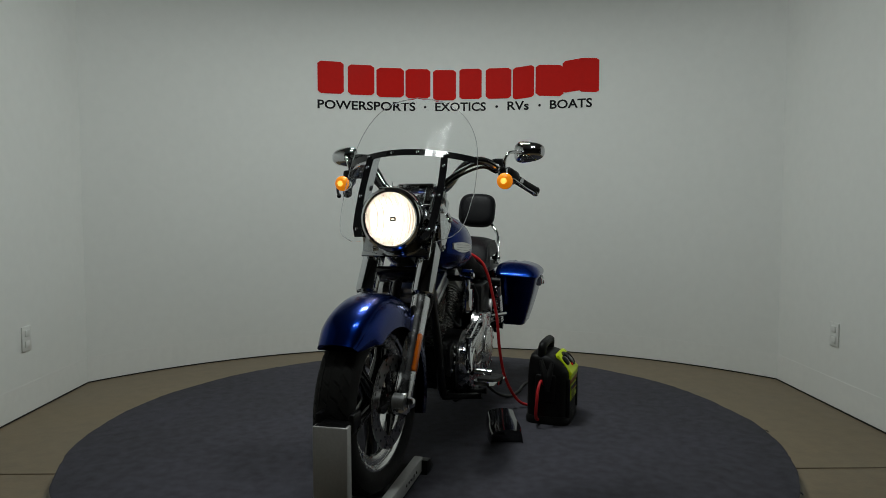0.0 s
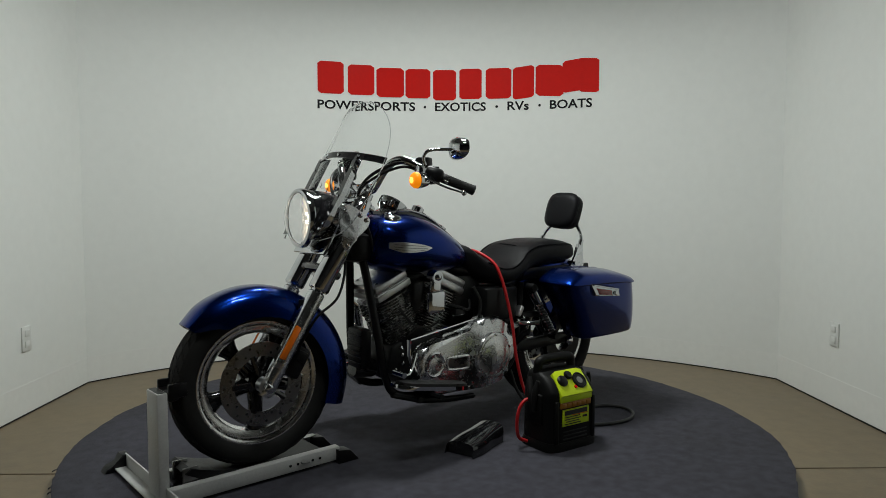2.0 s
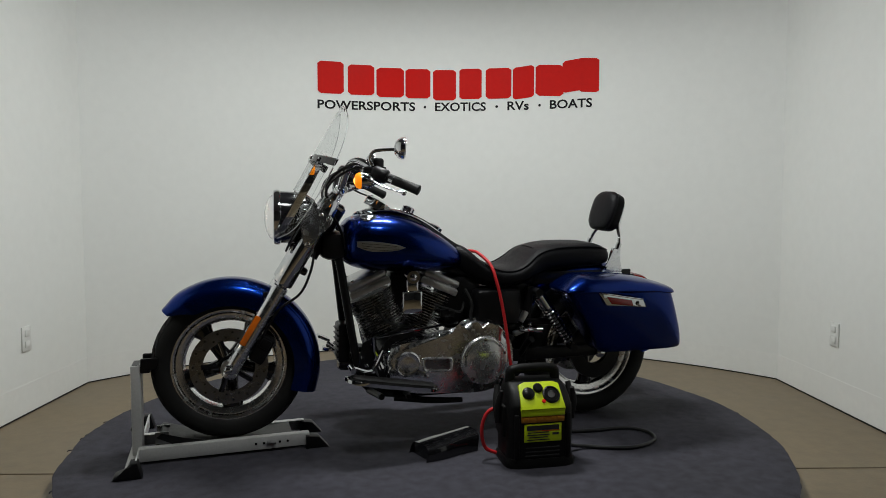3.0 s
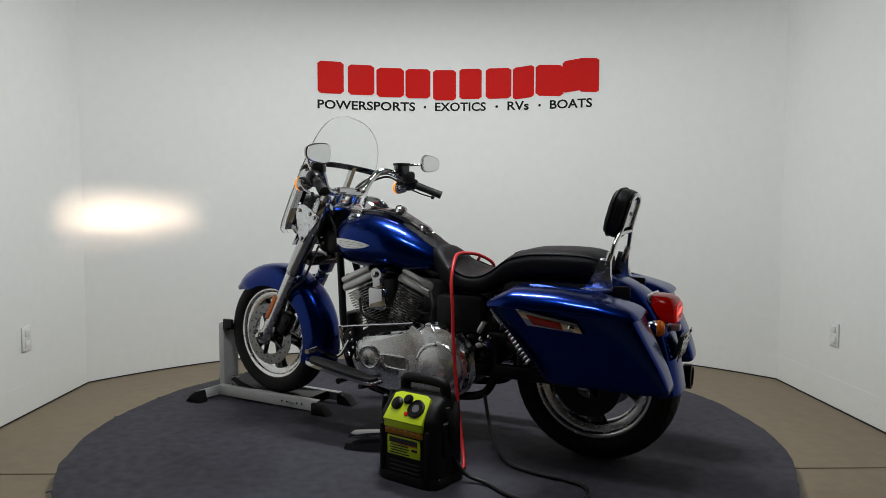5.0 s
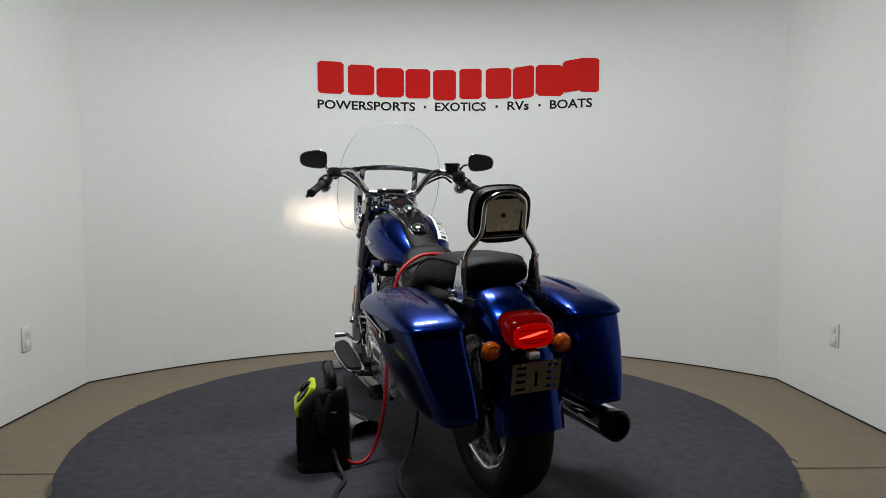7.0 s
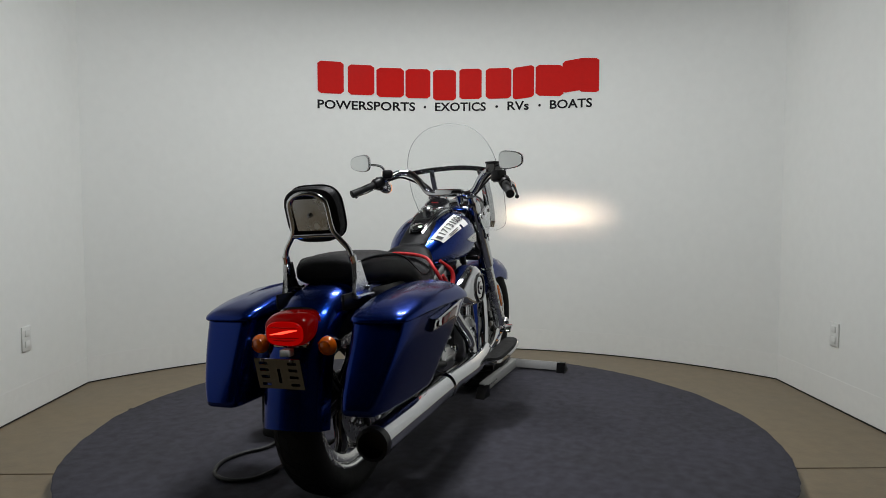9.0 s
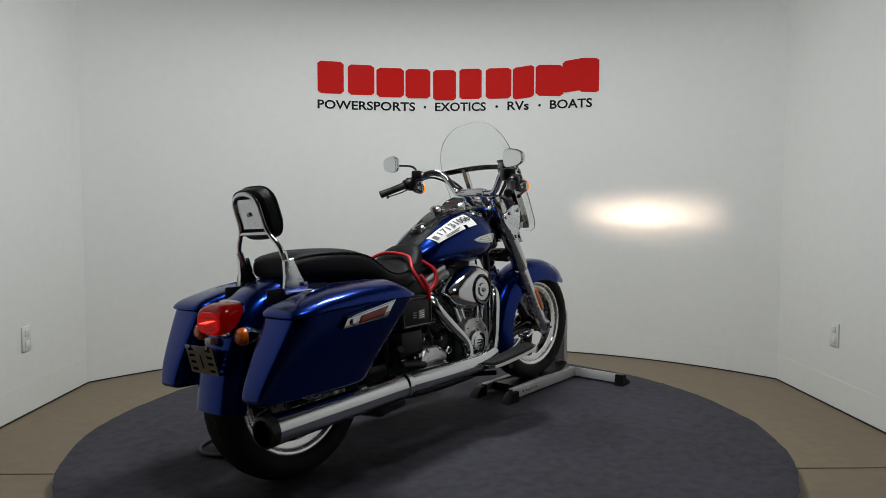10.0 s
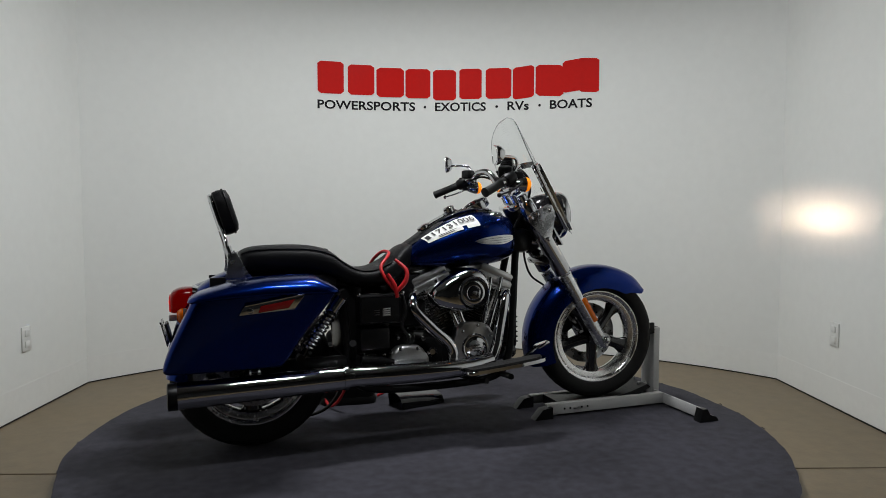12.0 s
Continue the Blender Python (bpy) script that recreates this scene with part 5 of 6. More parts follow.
    # gearbox end cover on the right and small fittings
    gc = part("gearbox_cover", slab([(p[0], p[1]) for p in curve_pts([(-0.212, 0.292), (-0.212, 0.325), (-0.178, 0.376), (-0.088, 0.374), (-0.050, 0.325), (-0.050, 0.292), (-0.13, 0.284)], 3, True)], 0.045, side_plane(-0.120, -1), 0.018, 4), ALLOY, root, "cast gearbox end cover")
    for x, z in ((-0.168, 0.366), (-0.095, 0.364), (-0.197, 0.304), (-0.064, 0.304)):
        part("cover_bolt", lathe([(0.008, -0.01), (0.008, 0.006), (0.003, 0.009)], (x, -0.160, z), (0, -1, 0), 10), CHROME, gc)
    part("cover_ridge", slab([(-0.185, 0.318), (-0.170, 0.338), (-0.092, 0.337), (-0.075, 0.318)], 0.005, side_plane(-0.163, -1), 0.002), ALLOY, gc)
    part("filler_plug", lathe([(0.020, 0), (0.020, 0.012), (0.013, 0.014), (0.012, 0.010), (0.001, 0.010)], (-0.030, -0.150, 0.345), (0, -1, 0), 24), CHROME, root, "round filler plug")
    for x, z in ((-0.175, 0.412), (-0.125, 0.415), (-0.235, 0.345), (-0.245, 0.325), (-0.265, 0.335), (-0.205, 0.350), (-0.150, 0.440), (-0.065, 0.400), (-0.310, 0.345)):
        part("case_bolt", lathe([(0.009, -0.02), (0.009, 0.01), (0.005, 0.014), (0.001, 0.015)], (x, -0.140, z), (0, -1, 0), 12), CHROME, root)
    sc = part("side_cover", box((-0.256, -0.140, 0.535), (0.172, 0.105, 0.118), 0.010), BLACK, root, "black right side cover with warning label")
    for x0, z0, x1, z1 in ((-0.332, 0.588, -0.180, 0.588), (-0.332, 0.484, -0.180, 0.484), (-0.336, 0.588, -0.336, 0.484), (-0.176, 0.588, -0.176, 0.484)):
        part("cover_edge", tube([(x0, -0.1925, z0), (x1, -0.1925, z1)], 0.0035, 6), GLOSS, sc)
    part("cover_label", box((-0.232, -0.1935, 0.525), (0.034, 0.0015, 0.034), 0), STEEL, sc, "small printed warning label", smooth=False)
    for k in range(4):
        part("label_line", box((-0.232, -0.1946, 0.537 - 0.008 * k), (0.026, 0.001, 0.003), 0), PAPER, sc, smooth=False)
    for k in range(3):
        part("label_line", box((-0.272, -0.1932, 0.533 - 0.009 * k), (0.022, 0.001, 0.003), 0), STEEL, sc, smooth=False)
    part("lower_side_cover", box((-0.277, -0.135, 0.417), (0.124, 0.095, 0.092), 0.012), BLACK, root, "black lower side cover")
    for x in (-0.345, -0.165):
        part("cover_bolt", lathe([(0.008, 0), (0.008, 0.006), (0.002, 0.009)], (x, -0.185, 0.598), (0, -1, 0), 10), CHROME, sc)
    part("brake_master_cylinder", tube([(-0.33, -0.165, 0.335), (-0.25, -0.170, 0.325), (-0.20, -0.172, 0.318)], [0.017, 0.019, 0.012], 12), BLACK, root)
    part("wiring_loom", tube([(-0.16, -0.16, 0.60), (-0.145, -0.165, 0.52), (-0.16, -0.160, 0.46), (-0.13, -0.15, 0.41), (-0.12, -0.14, 0.36)], 0.007, 8, 6), GRIP, root, "black wiring loom")
    part("wiring_loom", tube([(-0.10, 0.13, 0.62), (-0.125, 0.15, 0.56), (-0.12, 0.155, 0.50), (-0.16, 0.15, 0.47)], 0.008, 8, 6), GRIP, root, "black wiring loom")
    part("battery_cover", box((-0.245, 0.12, 0.54), (0.20, 0.10, 0.15), 0.02), BLACK, root, "black left side cover")
    for i, (x, z) in enumerate(((-0.30, 0.455), (-0.34, 0.43), (-0.29, 0.40), (-0.35, 0.50), (-0.19, 0.47))):
        part("linkage_fitting", box((x, 0.14 + 0.01 * i, z), (0.05, 0.03, 0.022), 0.006, Matrix.Rotation(radians(20 * i), 4, "Y")), ALLOY if i % 2 else BLACK, root)


def build_left_fittings(root):
    """Bolts, brackets and hoses between the frame tube and the gearbox."""
    part("engine_mount", slab([(0.300, 0.300), (0.345, 0.320), (0.330, 0.420), (0.285, 0.440), (0.262, 0.380)], 0.012, side_plane(0.128), 0.004), BLACK, root, "black engine mount plate")
    for x, z in ((0.290, 0.415), (0.283, 0.385), (0.278, 0.352), (0.315, 0.330)):
        part("mount_bolt", lathe([(0.008, 0), (0.008, 0.007), (0.003, 0.010)], (x, 0.140, z), (0, 1, 0), 10), CHROME, root)
    part("sensor_plug", box((-0.030, 0.115, 0.520), (0.055, 0.035, 0.030), 0.006), BLACK, root)
    part("spark_lead", tube([(0.02, 0.105, 0.555), (-0.03, 0.135, 0.540), (-0.085, 0.125, 0.525), (-0.11, 0.10, 0.56)], 0.0055, 8, 6), GRIP, root, "black spark plug lead")
    part("spark_lead", tube([(0.27, 0.100, 0.560), (0.23, 0.135, 0.500), (0.15, 0.135, 0.478), (0.08, 0.12, 0.490)], 0.0055, 8, 6), GRIP, root, "black spark plug lead")
    for x, z in ((-0.345, 0.455), (-0.380, 0.465)):
        part("linkage_bolt", lathe([(0.010, 0), (0.010, 0.010), (0.004, 0.014)], (x, 0.165, z), (0, 1, 0), 10), CHROME, root)
    part("passenger_peg", tube([(-0.335, 0.150, 0.440), (-0.372, 0.205, 0.448), (-0.410, 0.240, 0.452)], [0.010, 0.011, 0.012], 12, 3), CHROME, root, "folded chrome passenger peg")
    part("belt_guard", box((-0.47, 0.150, 0.470), (0.20, 0.020, 0.030), 0.008), BLACK, root, "black belt guard")


def build_frame(root):
    for s in (1, -1):
        part("frame_tube", tube([(0.42, s * 0.035, 0.80), (0.40, s * 0.055, 0.70), (0.36, s * 0.10, 0.42), (0.33, s * 0.11, 0.28), (0.27, s * 0.115, 0.215), (0.10, s * 0.115, 0.195), (-0.25, s * 0.115, 0.20), (-0.36, s * 0.12, 0.26), (-0.38, s * 0.13, 0.40), (-0.40, s * 0.125, 0.62)], 0.0165, 12, 6), BLACK, root, "black steel frame tube")
        part("top_rail", tube([(0.40, s * 0.03, 0.80), (0.0, s * 0.05, 0.705), (-0.38, s * 0.10, 0.64), (-0.75, s * 0.105, 0.66)], 0.0155, 10, 5), BLACK, root)
        # footboards
        fb = curve_pts([(0.43, 0.0), (0.405, 0.045), (0.32, 0.058), (0.17, 0.055), (0.08, 0.040), (0.065, 0.0), (0.09, -0.03), (0.39, -0.03)], 4, True)
        z0 = 0.240 if s > 0 else 0.256
        tiltm = Matrix.Translation((0, s * 0.275, z0)) @ Matrix.Rotation(radians(-10 if s > 0 else -6), 4, "Y")
        b = part("footboard", slab([(x, s * y) for x, y in fb], 0.014, tiltm @ Matrix.Translation((0, 0, 0.0)), 0.004), CHROME, root, "chrome-edged rubber footboard")
        part("board_pad", slab([(0.25 + (x - 0.25) * 0.90, s * (0.018 + (y - 0.018) * 0.80)) for x, y in fb], 0.009, tiltm @ Matrix.Translation((0, 0, 0.0135)), 0.003), GRIP, b, "black rubber pad")
        part("board_bracket", tube([(0.30, s * 0.11, 0.22), (0.28, s * 0.26, 0.235)], 0.013, 8), BLACK, root)
        part("board_bracket", tube([(0.15, s * 0.11, 0.205), (0.17, s * 0.26, 0.225)], 0.011, 8), BLACK, root)
        part("foot_peg", tube([(-0.36, s * 0.13, 0.33), (-0.37, s * 0.19, 0.40), (-0.375, s * 0.21, 0.41)], 0.014, 10), BLACK, root)
    part("neck", tube([NECK - RAKE * 0.20, NECK + RAKE * 0.03], 0.036, 20), BLACK, root)
    part("neck_cover", box((0.425, 0, 0.80), (0.11, 0.15, 0.11), 0.03), BLACK, root)
    part("shift_lever", joined(tube([(0.26, 0.20, 0.40), (0.31, 0.22, 0.33), (0.40, 0.25, 0.36)], 0.008, 8, 4), tube([(0.40, 0.25, 0.36), (0.40, 0.31, 0.36)], 0.011, 10)), CHROME, root, "chrome gear shift lever")
    part("shift_rod", tube([(0.30, 0.205, 0.455), (-0.05, 0.185, 0.495)], 0.0055, 8), CHROME, root, "chrome shift rod")
    part("shift_arm", tube([(0.30, 0.205, 0.46), (0.295, 0.20, 0.40), (0.265, 0.20, 0.33)], [0.010, 0.008, 0.010], 8), CHROME, root)
    part("brake_pedal", joined(tube([(0.22, -0.19, 0.25), (0.33, -0.215, 0.285), (0.41, -0.235, 0.345)], 0.008, 8, 4), box((0.425, -0.255, 0.36), (0.06, 0.05, 0.014), 0.005, Matrix.Rotation(radians(-25), 4, "Y"))), CHROME, root, "chrome brake pedal")
    part("side_stand", tube([(0.20, 0.14, 0.19), (0.05, 0.165, 0.172), (-0.08, 0.175, 0.165)], [0.015, 0.013, 0.011], 10, 4), BLACK, root, "black side stand")
    part("inlet_housing", box((0.145, 0, 0.60), (0.10, 0.11, 0.17), 0.02), BLACK, root, "black inlet housing between the cylinders")
    part("electrics_box", box((-0.11, 0, 0.555), (0.17, 0.17, 0.23), 0.03), BLACK, root, "black electrics box under the seat")
    # black block added to close the see-through gap as a dark mass
    part("gap_filler", box((-0.355, 0, 0.49), (0.09, 0.23, 0.30), 0.02), BLACK, root, "black block added to fill the gap before the rear wheel")
    part("regulator", box((0.385, 0, 0.40), (0.05, 0.10, 0.16), 0.012), BLACK, root, "black finned regulator")
    for i in range(6):
        part("regulator_fin", box((0.411, 0, 0.345 + 0.022 * i), (0.008, 0.09, 0.006), 0.001), BLACK, root)


def build_exhaust(root):
    part("front_header", tube([(0.325, -0.06, 0.560), (0.318, -0.125, 0.572), (0.292, -0.172, 0.545), (0.262, -0.190, 0.44), (0.240, -0.196, 0.35), (0.205, -0.203, 0.295), (0.12, -0.215, 0.280), (0.0, -0.225, 0.280)], 0.0235, 16, 7), CHROME, root, "chrome front exhaust header")
    part("rear_header", tube([(-0.045, -0.06, 0.575), (-0.098, -0.125, 0.572), (-0.112, -0.172, 0.530), (-0.045, -0.190, 0.452), (0.022, -0.198, 0.388), (0.046, -0.202, 0.340), (0.030, -0.206, 0.302), (-0.03, -0.215, 0.284)], 0.0240, 18, 7), CHROME, root, "chrome rear exhaust header")
    part("heat_shield", tube([(0.215, -0.213, 0.303), (0.10, -0.226, 0.285), (-0.10, -0.24, 0.282), (-0.36, -0.25, 0.286), (-0.40, -0.252, 0.287)], [0.028, 0.036, 0.040, 0.040, 0.034], 20, 5), CHROME, root, "chrome exhaust heat shield")
    way = Vector((-0.695, -0.022, -0.014)).normalized()
    muf = part("muffler", lathe([(0.034, 0.0), (0.043, 0.05), (0.046, 0.08), (0.047, 0.34), (0.048, 0.668), (0.0475, 0.686), (0.044, 0.684), (0.043, 0.60), (0.001, 0.598)], (-0.36, -0.250, 0.287), way, 32), CHROME, root, "long straight chrome muffler")
    part("muffler_liner", lathe([(0.0470, 0.655), (0.0488, 0.66), (0.0488, 0.689), (0.040, 0.692), (0.037, 0.64), (0.001, 0.635)], (-0.36, -0.250, 0.287), way, 28), BLACK, muf, "black muffler outlet")
    for x in (-0.415, 0.02):
        part("pipe_clamp", tube([(x - 0.009, -0.2525, 0.288), (x + 0.009, -0.2525, 0.288)], 0.0495 if x < 0 else 0.0, 20) if x < 0 else tube([(0.03, -0.222, 0.284), (0.012, -0.223, 0.284)], 0.040, 20), CHROME, root)
    part("muffler_bracket", box((-0.50, -0.19, 0.30), (0.05, 0.12, 0.02), 0.004), BLACK, root)


# first two: extra emitters behind the filament, for the beam's soft edge
BEAM_HALO = mat("beam_halo_glow", (1, 1, 1), 0.5, var=0, emit=(1.0, 0.74, 0.56), power=6.0e4)
HALO = mat("filament_glow", (1, 1, 1), 0.5, var=0, emit=(1.0, 0.77, 0.60), power=2.2e5)
FILAMENT = mat("white_hot_filament", (1, 1, 1), 0.5, var=0, emit=(1.0, 0.77, 0.55), power=5.0e5)
EDGE = mat("screen_edge", (0.42, 0.43, 0.43), 0.2, var=0, coat=0.5)
FIN = mat("black_cooling_fin", (0.42, 0.42, 0.42), 0.26, 0.85, var=0.2, scale=40)


def build_motorcycle():
    bike = thing("motorcycle", "metallic blue touring cruiser motorcycle with windshield, saddlebags and lit lamps", "motorcycle")
    moving(bike, Matrix.Translation((0, 0.011, 0)) @ Matrix.Rotation(radians(-2.6), 4, "X"))
    build_front(bike)
    build_tank(bike)
    build_seat(bike)
    build_backrest(bike)
    build_rear(bike)
    saddlebag(bike, 1)
    saddlebag(bike, -1)
    build_engine(bike)
    build_frame(bike)
    build_exhaust(bike)
    build_left_fittings(bike)

# ---------------------------------------------------------------- things on the turntable


def build_stand():
    """The wheel chock that holds the front wheel upright."""
    base = Vector((0.86, -0.02, 0))
    st = thing("wheel_chock", "white steel wheel chock with black feet under the front wheel", "wheel chock")
    moving(st, Matrix.Translation(base))
    T = Matrix.Translation(-base) @ Matrix.Translation((0, 0.036, 0))
    P = lambda name, bm, mt, label="", par=st, smooth=True: part(name, bm, mt, par, label, smooth, m=T if par is st else T)
    for y in (0.075, -0.118):
        r = P("side_rail", joined(box((0.845, y, 0.035), (0.62, 0.006, 0.048), 0.001), box((0.845, y - 0.014 * (1 if y > 0 else -1), 0.0575), (0.62, 0.028, 0.005), 0.001)), STAND, "white angle rail with adjusting holes")
        for x in (0.62, 0.65, 0.71, 0.74):
            P("rail_hole", lathe([(0.005, 0), (0.005, 0.002)], (x, y + (0.003 if y > 0 else -0.003), 0.035), (0, 1 if y > 0 else -1, 0), 8), BLACK, par=r)
        P("rail_pin", tube([(0.665, y + (0.008 if y > 0 else -0.008), 0.033), (0.70, y + (0.008 if y > 0 else -0.008), 0.039)], 0.004, 6), STEEL, par=r)
        P("rail_foot", slab([(0.46, 0.0), (0.55, 0.0), (0.55, 0.052), (0.50, 0.045)], 0.05, side_plane(y - 0.025, 1), 0.004), BLACK, "black rubber end foot")
    P("cross_rail", joined(box((1.158, -0.095, 0.035), (0.006, 0.57, 0.048), 0.001), box((1.178, -0.095, 0.0135), (0.045, 0.57, 0.005), 0.001)), STAND, "white cross rail")
    for s in (1, -1):
        yc = -0.11 + s * 0.275 + (0.03 if s > 0 else 0.0)
        P("corner_foot", slab([(1.135, 0.0), (1.235, 0.0), (1.225, 0.018), (1.19, 0.030), (1.175, 0.058), (1.150, 0.058)], 0.05, side_plane(yc - 0.025, 1), 0.008), BLACK, "black rubber foot")
    P("post", joined(box((1.166, -0.004, 0.195), (0.034, 0.100, 0.34), 0.004)), STAND, "white upright post")
    # black plate on top stands in for the shade inside the open post
    P("post_hollow", box((1.166, -0.004, 0.3642), (0.024, 0.088, 0.004), 0), BLACK, "black plate for the shade in the open post end")
    P("wheel_stop", joined(box((1.132, -0.004, 0.350), (0.036, 0.11, 0.030), 0.006), box((1.118, 0.044, 0.368), (0.06, 0.016, 0.045), 0.005), box((1.118, -0.052, 0.368), (0.06, 0.016, 0.045), 0.005)), BLACK, "black padded wheel stop")
    P("rocker", joined(slab([(0.60, 0.02), (0.72, 0.016), (0.88, 0.016), (1.02, 0.048), (1.10, 0.088), (1.08, 0.103), (1.00, 0.078), (0.88, 0.052), (0.78, 0.050), (0.60, 0.060)], 0.15, side_plane(-0.10, 1), 0.0)), BLACK, "black cradle under the tyre", smooth=False)
    P("pivot_bracket", box((1.08, -0.055, 0.06), (0.05, 0.012, 0.09), 0.003), STEEL)
    P("pivot_bracket", box((1.08, 0.035, 0.06), (0.05, 0.012, 0.09), 0.003), STEEL)


def build_jump_starter():
    base = Vector((-0.256, 0.508, 0))
    turn = Matrix.Rotation(radians(-7), 4, "Z")      # its face looks out to the side of the motorcycle
    j = thing("jump_starter", "black portable jump starter with lime green panel and label", "jump starter")
    moving(j, Matrix.Translation(base) @ turn)
    # local: x along the face, y out of the face
    def ring(z, hx, y0, y1):
        return [(p[1], (y0 + y1) / 2 + p[2], z) for p in oval(0, 0, hx, (y1 - y0) / 2, 0, 32, 5.0)]
    body = [(0.0, 0.118, -0.085, 0.085), (0.012, 0.126, -0.092, 0.094), (0.06, 0.128, -0.094, 0.096), (0.20, 0.126, -0.092, 0.096), (0.235, 0.122, -0.090, 0.092), (0.275, 0.115, -0.085, 0.058), (0.295, 0.105, -0.078, 0.02), (0.302, 0.09, -0.07, 0.0)]
    b = part("body", rings_bm([ring(*q) for q in curve_pts(body, 3)]), CASE, j, "black moulded plastic case")
    # carrying handle
    part("handle", tube([(-0.090, -0.03, 0.280), (-0.088, -0.026, 0.315), (-0.070, -0.024, 0.340), (0.070, -0.024, 0.340), (0.088, -0.026, 0.315), (0.090, -0.03, 0.280)], 0.019, 12, 4), CASE, j, "black moulded carrying handle")
    # lime control panel, sloping back over the shoulder
    slope = Matrix(((-1, 0, 0, 0), (0, -0.64, 0.77, 0.091), (0, 0.77, 0.64, 0.222), (0, 0, 0, 1)))
    pn = part("control_panel", slab([(-0.085, -0.012), (0.085, -0.012), (0.078, 0.088), (0.055, 0.098), (-0.055, 0.098), (-0.078, 0.088)], 0.014, slope, 0.005), LIME, j, "lime green control panel")
    part("panel_skirt", box((0, 0.0975, 0.208), (0.168, 0.012, 0.030), 0.004), LIME, pn)
    for x, y, r in ((0.038, 0.042, 0.033),):
        g = part("gauge", lathe([(r, 0.012), (r, 0.019), (r - 0.005, 0.021), (r - 0.006, 0.018), (0.001, 0.018)], slope @ Vector((x, y, 0)), slope.to_3x3() @ Vector((0, 0, 1)), 32), BLACK, pn, "round black battery gauge")
        part("gauge_face", lathe([(0.014, 0.0182), (0.014, 0.0195), (0.001, 0.0196)], slope @ Vector((x, y, 0)), slope.to_3x3() @ Vector((0, 0, 1)), 20), STEEL, g)
    for x, y, r in ((-0.048, 0.050, 0.023), (-0.008, 0.070, 0.018)):
        part("knob", lathe([(r, 0.012), (r, 0.020), (r * 0.7, 0.026), (0.001, 0.027)], slope @ Vector((x, y, 0)), slope.to_3x3() @ Vector((0, 0, 1)), 24), BLACK, pn, "black switch knob")
    part("button", lathe([(0.007, 0.013), (0.007, 0.018), (0.001, 0.019)], slope @ Vector((0.005, 0.018, 0)), slope.to_3x3() @ Vector((0, 0, 1)), 14), RED_SIGN, pn, "red button")
    part("amber_window", box((0, 0.097, 0.181), (0.165, 0.008, 0.024), 0.003), LIMEDULL, j, "dark orange strip")
    lab = part("label", box((0, 0.0965, 0.131), (0.142, 0.006, 0.066), 0.001), LIME, j, "lime green printed label")
    part("label_bar", box((0.0, 0.1, 0.150), (0.122, 0.0015, 0.018), 0), INK, lab, smooth=False)
    for k, (w, z) in enumerate(((0.08, 0.133), (0.085, 0.124), (0.07, 0.115), (0.085, 0.106))):
        part("label_line", box((0.018, 0.1, z), (w, 0.0015, 0.0035), 0), INK, lab, smooth=False)
    part("label_line", box((-0.048, 0.1, 0.126), (0.024, 0.0015, 0.008), 0), INK, lab, smooth=False)
    part("foot_skirt", rings_bm([ring(0.0, 0.134, -0.098, 0.100), ring(0.018, 0.136, -0.100, 0.102), ring(0.034, 0.130, -0.095, 0.098)]), CASE, j, "black flared foot")
    for x in (-0.098, 0.098):
        part("front_rib", box((x, 0.094, 0.115), (0.018, 0.014, 0.170), 0.006), CASE, j)
    for z in (0.045, 0.060, 0.075):
        part("vent_groove", box((0, 0.0955, z), (0.130, 0.004, 0.005), 0.001), GAP, j)
    part("label_red_line", box((-0.02, 0.1, 0.1385), (0.085, 0.0012, 0.002), 0), RED_SIGN, lab, smooth=False)
    for k in range(6):
        part("window_segment", box((-0.065 + 0.026 * k, 0.1015, 0.181), (0.020, 0.003, 0.015), 0.001), LIMEDULL, j)
    for s in (1, -1):
        part("cable_clamp", joined(tube([(s * 0.140, -0.02, 0.285), (s * 0.148, 0.0, 0.22), (s * 0.146, 0.01, 0.15)], [0.010, 0.015, 0.011], 10, 4), tube([(s * 0.138, 0.03, 0.275), (s * 0.148, 0.02, 0.22), (s * 0.146, 0.012, 0.16)], [0.008, 0.013, 0.010], 10, 4)), GRIP, j, "black cable clamp in its holster")
        part("side_holster", box((s * 0.127, 0.0, 0.16), (0.022, 0.09, 0.12), 0.010), CASE, j, "black clamp holster")


def cable(name, label, pts, r, material, extra=None):
    base = Vector(pts[0])
    base.z = 0.0
    c = thing(name, label, "cable")
    moving(c, Matrix.Translation(base + Vector((0, 0.03, 0))))
    part("cord", tube([Vector(p) - base for p in pts], r, 10, 7), material, c)
    if extra:
        extra(c, base)
    return c


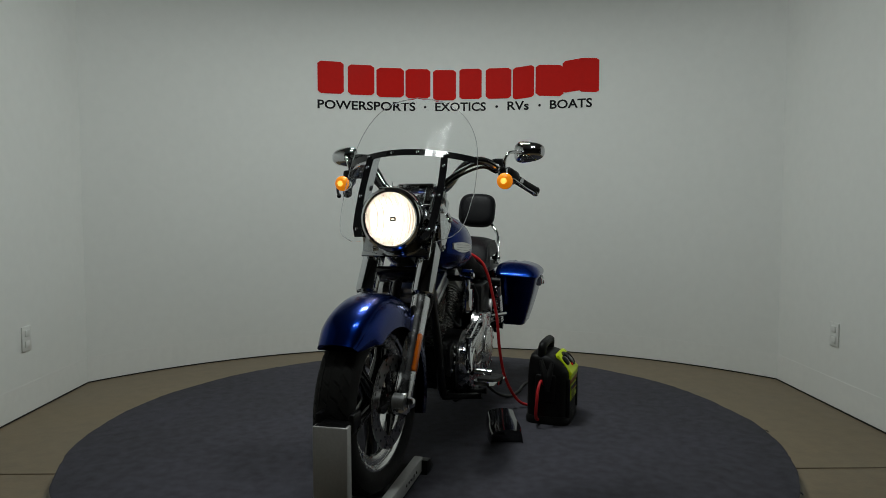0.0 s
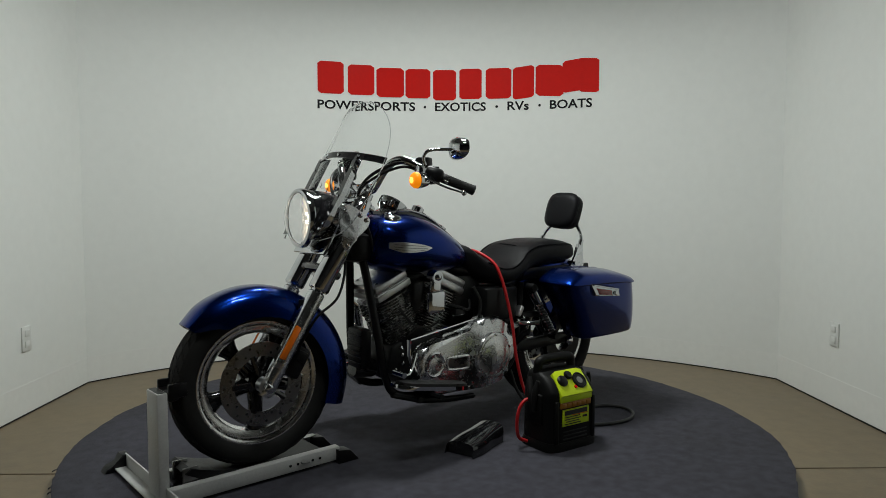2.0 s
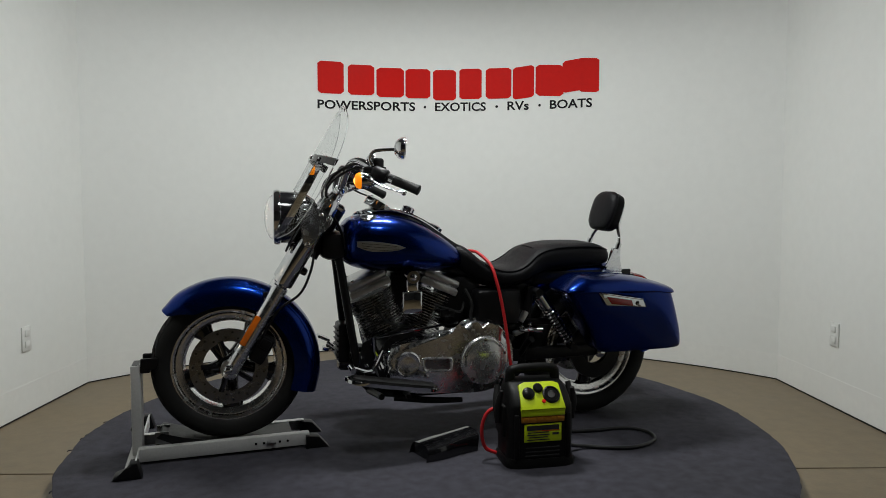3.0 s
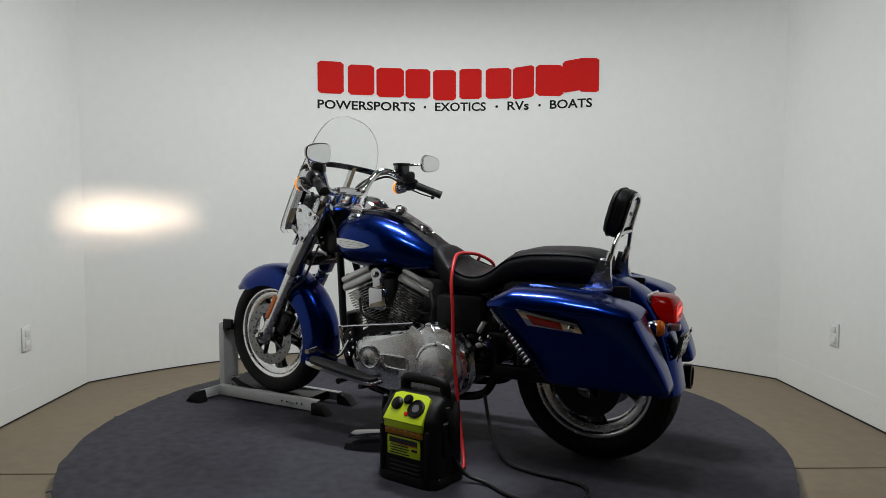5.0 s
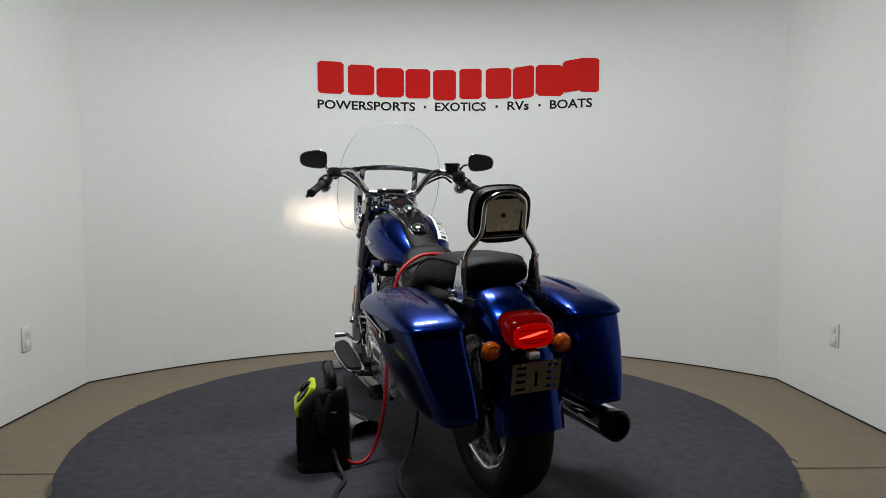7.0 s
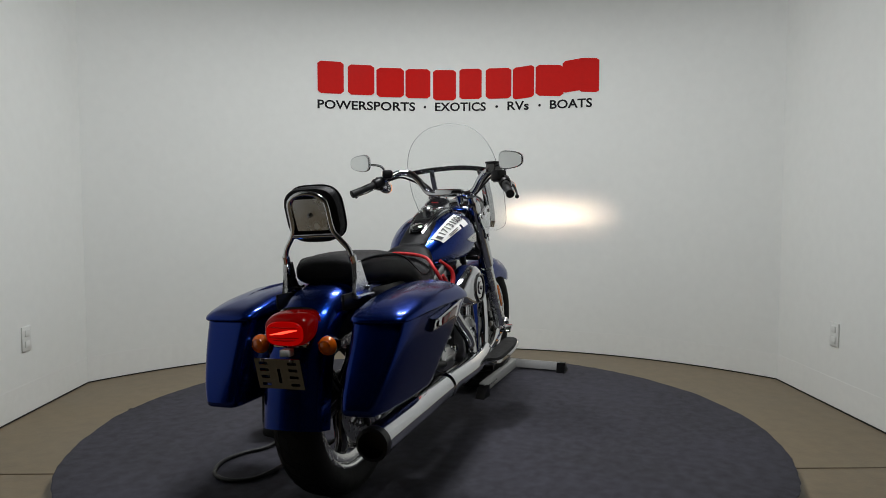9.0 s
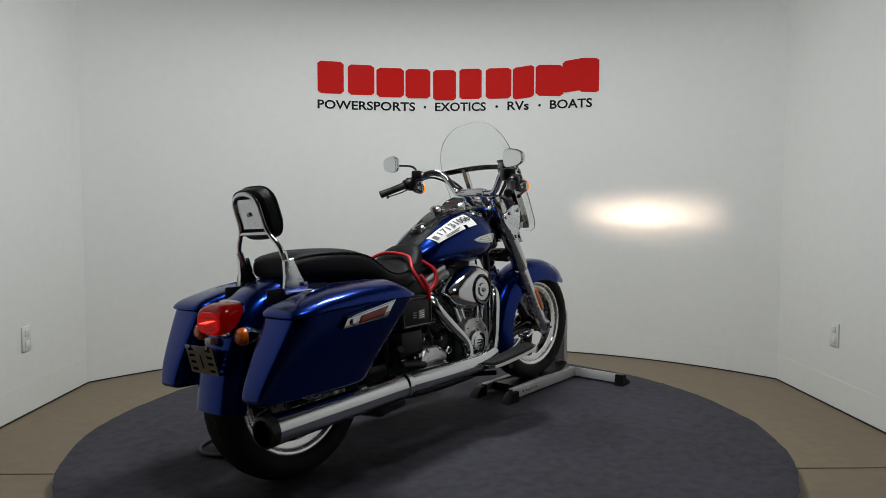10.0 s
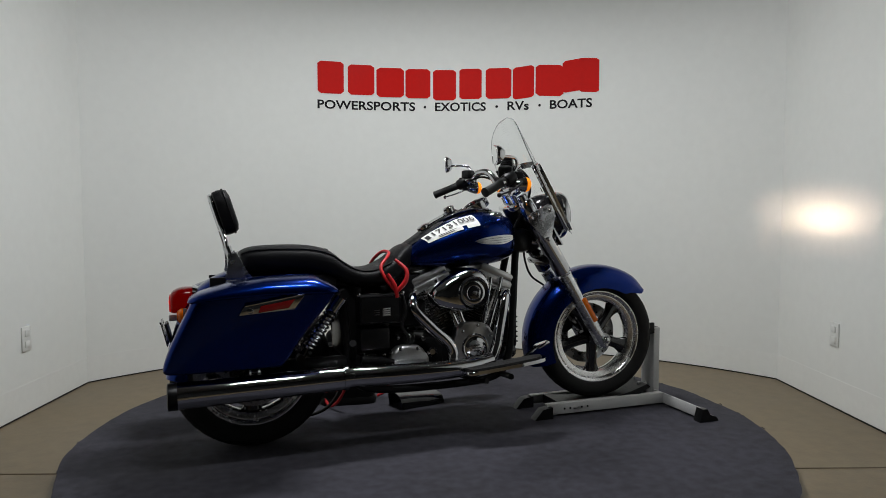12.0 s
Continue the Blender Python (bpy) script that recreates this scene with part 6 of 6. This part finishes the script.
def build_cables():
    # red lead: from the case, over the floor, up past the engine and over the seat nose to the right
    cable("red_jumper_cable", "thick red jumper cable draped over the seat",
          [(-0.36, 0.44, 0.11), (-0.375, 0.42, 0.035), (-0.365, 0.36, 0.012), (-0.335, 0.305, 0.05), (-0.295, 0.258, 0.16), (-0.268, 0.236, 0.30), (-0.252, 0.226, 0.44), (-0.238, 0.205, 0.56), (-0.222, 0.185, 0.65), (-0.210, 0.150, 0.712),
           (-0.185, 0.07, 0.757), (-0.18, -0.02, 0.760), (-0.205, -0.10, 0.748), (-0.245, -0.150, 0.712), (-0.235, -0.172, 0.67), (-0.19, -0.185, 0.61)], 0.0070, CABLE_RED,
          lambda c, b: part("clamp", joined(tube([Vector(p) - b for p in ((-0.19, -0.19, 0.615), (-0.155, -0.195, 0.655), (-0.15, -0.185, 0.70), (-0.185, -0.15, 0.738))], [0.009, 0.010, 0.008, 0.006], 10, 4),
                                            tube([Vector(p) - b for p in ((-0.188, -0.19, 0.59), (-0.20, -0.19, 0.64), (-0.225, -0.178, 0.685))], [0.008, 0.009, 0.006], 10, 3)), CABLE_RED, c, "red clamp handles"))
    cable("red_cable_loop", "red cable loop beside the black bag",
          [(-0.13, 0.46, 0.17), (-0.105, 0.445, 0.195), (-0.075, 0.435, 0.17), (-0.062, 0.43, 0.11), (-0.078, 0.425, 0.045), (-0.12, 0.43, 0.02)], 0.007, CABLE_RED)
    cable("black_power_cord", "black cord looped on the carpet",
          [(-0.37, 0.47, 0.10), (-0.42, 0.455, 0.03), (-0.50, 0.45, 0.010), (-0.60, 0.50, 0.009), (-0.70, 0.515, 0.009), (-0.80, 0.47, 0.009), (-0.835, 0.39, 0.009), (-0.80, 0.315, 0.009), (-0.72, 0.29, 0.009),
           (-0.62, 0.285, 0.009), (-0.50, 0.25, 0.010), (-0.42, 0.19, 0.05), (-0.37, 0.15, 0.12), (-0.34, 0.13, 0.22)], 0.0075, CABLE_BLACK)
    # gloss black cover, a bent shell lying open side down
    b = thing("black_cover", "gloss black plastic cover lying open side down on the carpet", "plastic cover")
    moving(b, Matrix.Translation((0.050, 0.335, 0)) @ Matrix.Rotation(radians(15), 4, "Z"))
    section = curve_pts([(0.072, 0.0), (0.067, 0.045), (0.052, 0.060), (0.0, 0.066), (-0.050, 0.058), (-0.066, 0.042), (-0.072, 0.0)], 4)
    rings = []
    for i in range(13):
        q = i / 12
        x = 0.115 - 0.235 * q
        fat = 0.90 + 0.10 * math.sin(math.pi * min(1.0, q * 1.6))
        tall = 0.80 + 0.32 * q
        outer = [Vector((x - 0.012 * p[1] / 0.06, p[0] * fat, max(0.001, p[1] * tall))) for p in section]
        inner = [Vector((v.x, v.y * 0.93, max(0.001, v.z * 0.93 - 0.001))) for v in outer[::-1]]
        rings.append(outer + inner)
    part("shell", rings_bm(rings), GLOSS, b)
    part("end_wall", slab([(p[0] * 0.86, max(0.002, p[1] * 0.76)) for p in section], 0.004,
         Matrix.Translation((0.098, 0, 0)) @ Matrix(((0, 0, 1, 0), (1, 0, 0, 0), (0, 1, 0, 0), (0, 0, 0, 1))), 0.001), GLOSS, b)


def turn_at(t):
    ts = [r[0] for r in TURN]
    i = max(0, min(len(ts) - 2, next((k for k in range(len(ts) - 1) if t <= ts[k + 1]), len(ts) - 2)))
    def slope(k):
        if k == 0 or k == len(TURN) - 1:
            a, b = (0, 1) if k == 0 else (k - 1, k)
        else:
            a, b = k - 1, k + 1
        return (TURN[b][1] - TURN[a][1]) / (TURN[b][0] - TURN[a][0])
    h = ts[i + 1] - ts[i]
    u = (t - ts[i]) / h
    return ((2 * u ** 3 - 3 * u * u + 1) * TURN[i][1] + (u ** 3 - 2 * u * u + u) * h * slope(i)
            + (3 * u * u - 2 * u ** 3) * TURN[i + 1][1] + (u ** 3 - u * u) * h * slope(i + 1))


def motions():
    """Everything on the platform turns with it."""
    for ob, base in MOVERS:
        walk(ob, [(t / 5, Matrix.Rotation(radians(turn_at(t / 5)), 4, "Z") @ base) for t in range(61)])


build_room()
build_sign()
build_turntable()
build_motorcycle()
build_stand()
build_jump_starter()
build_cables()
motions()
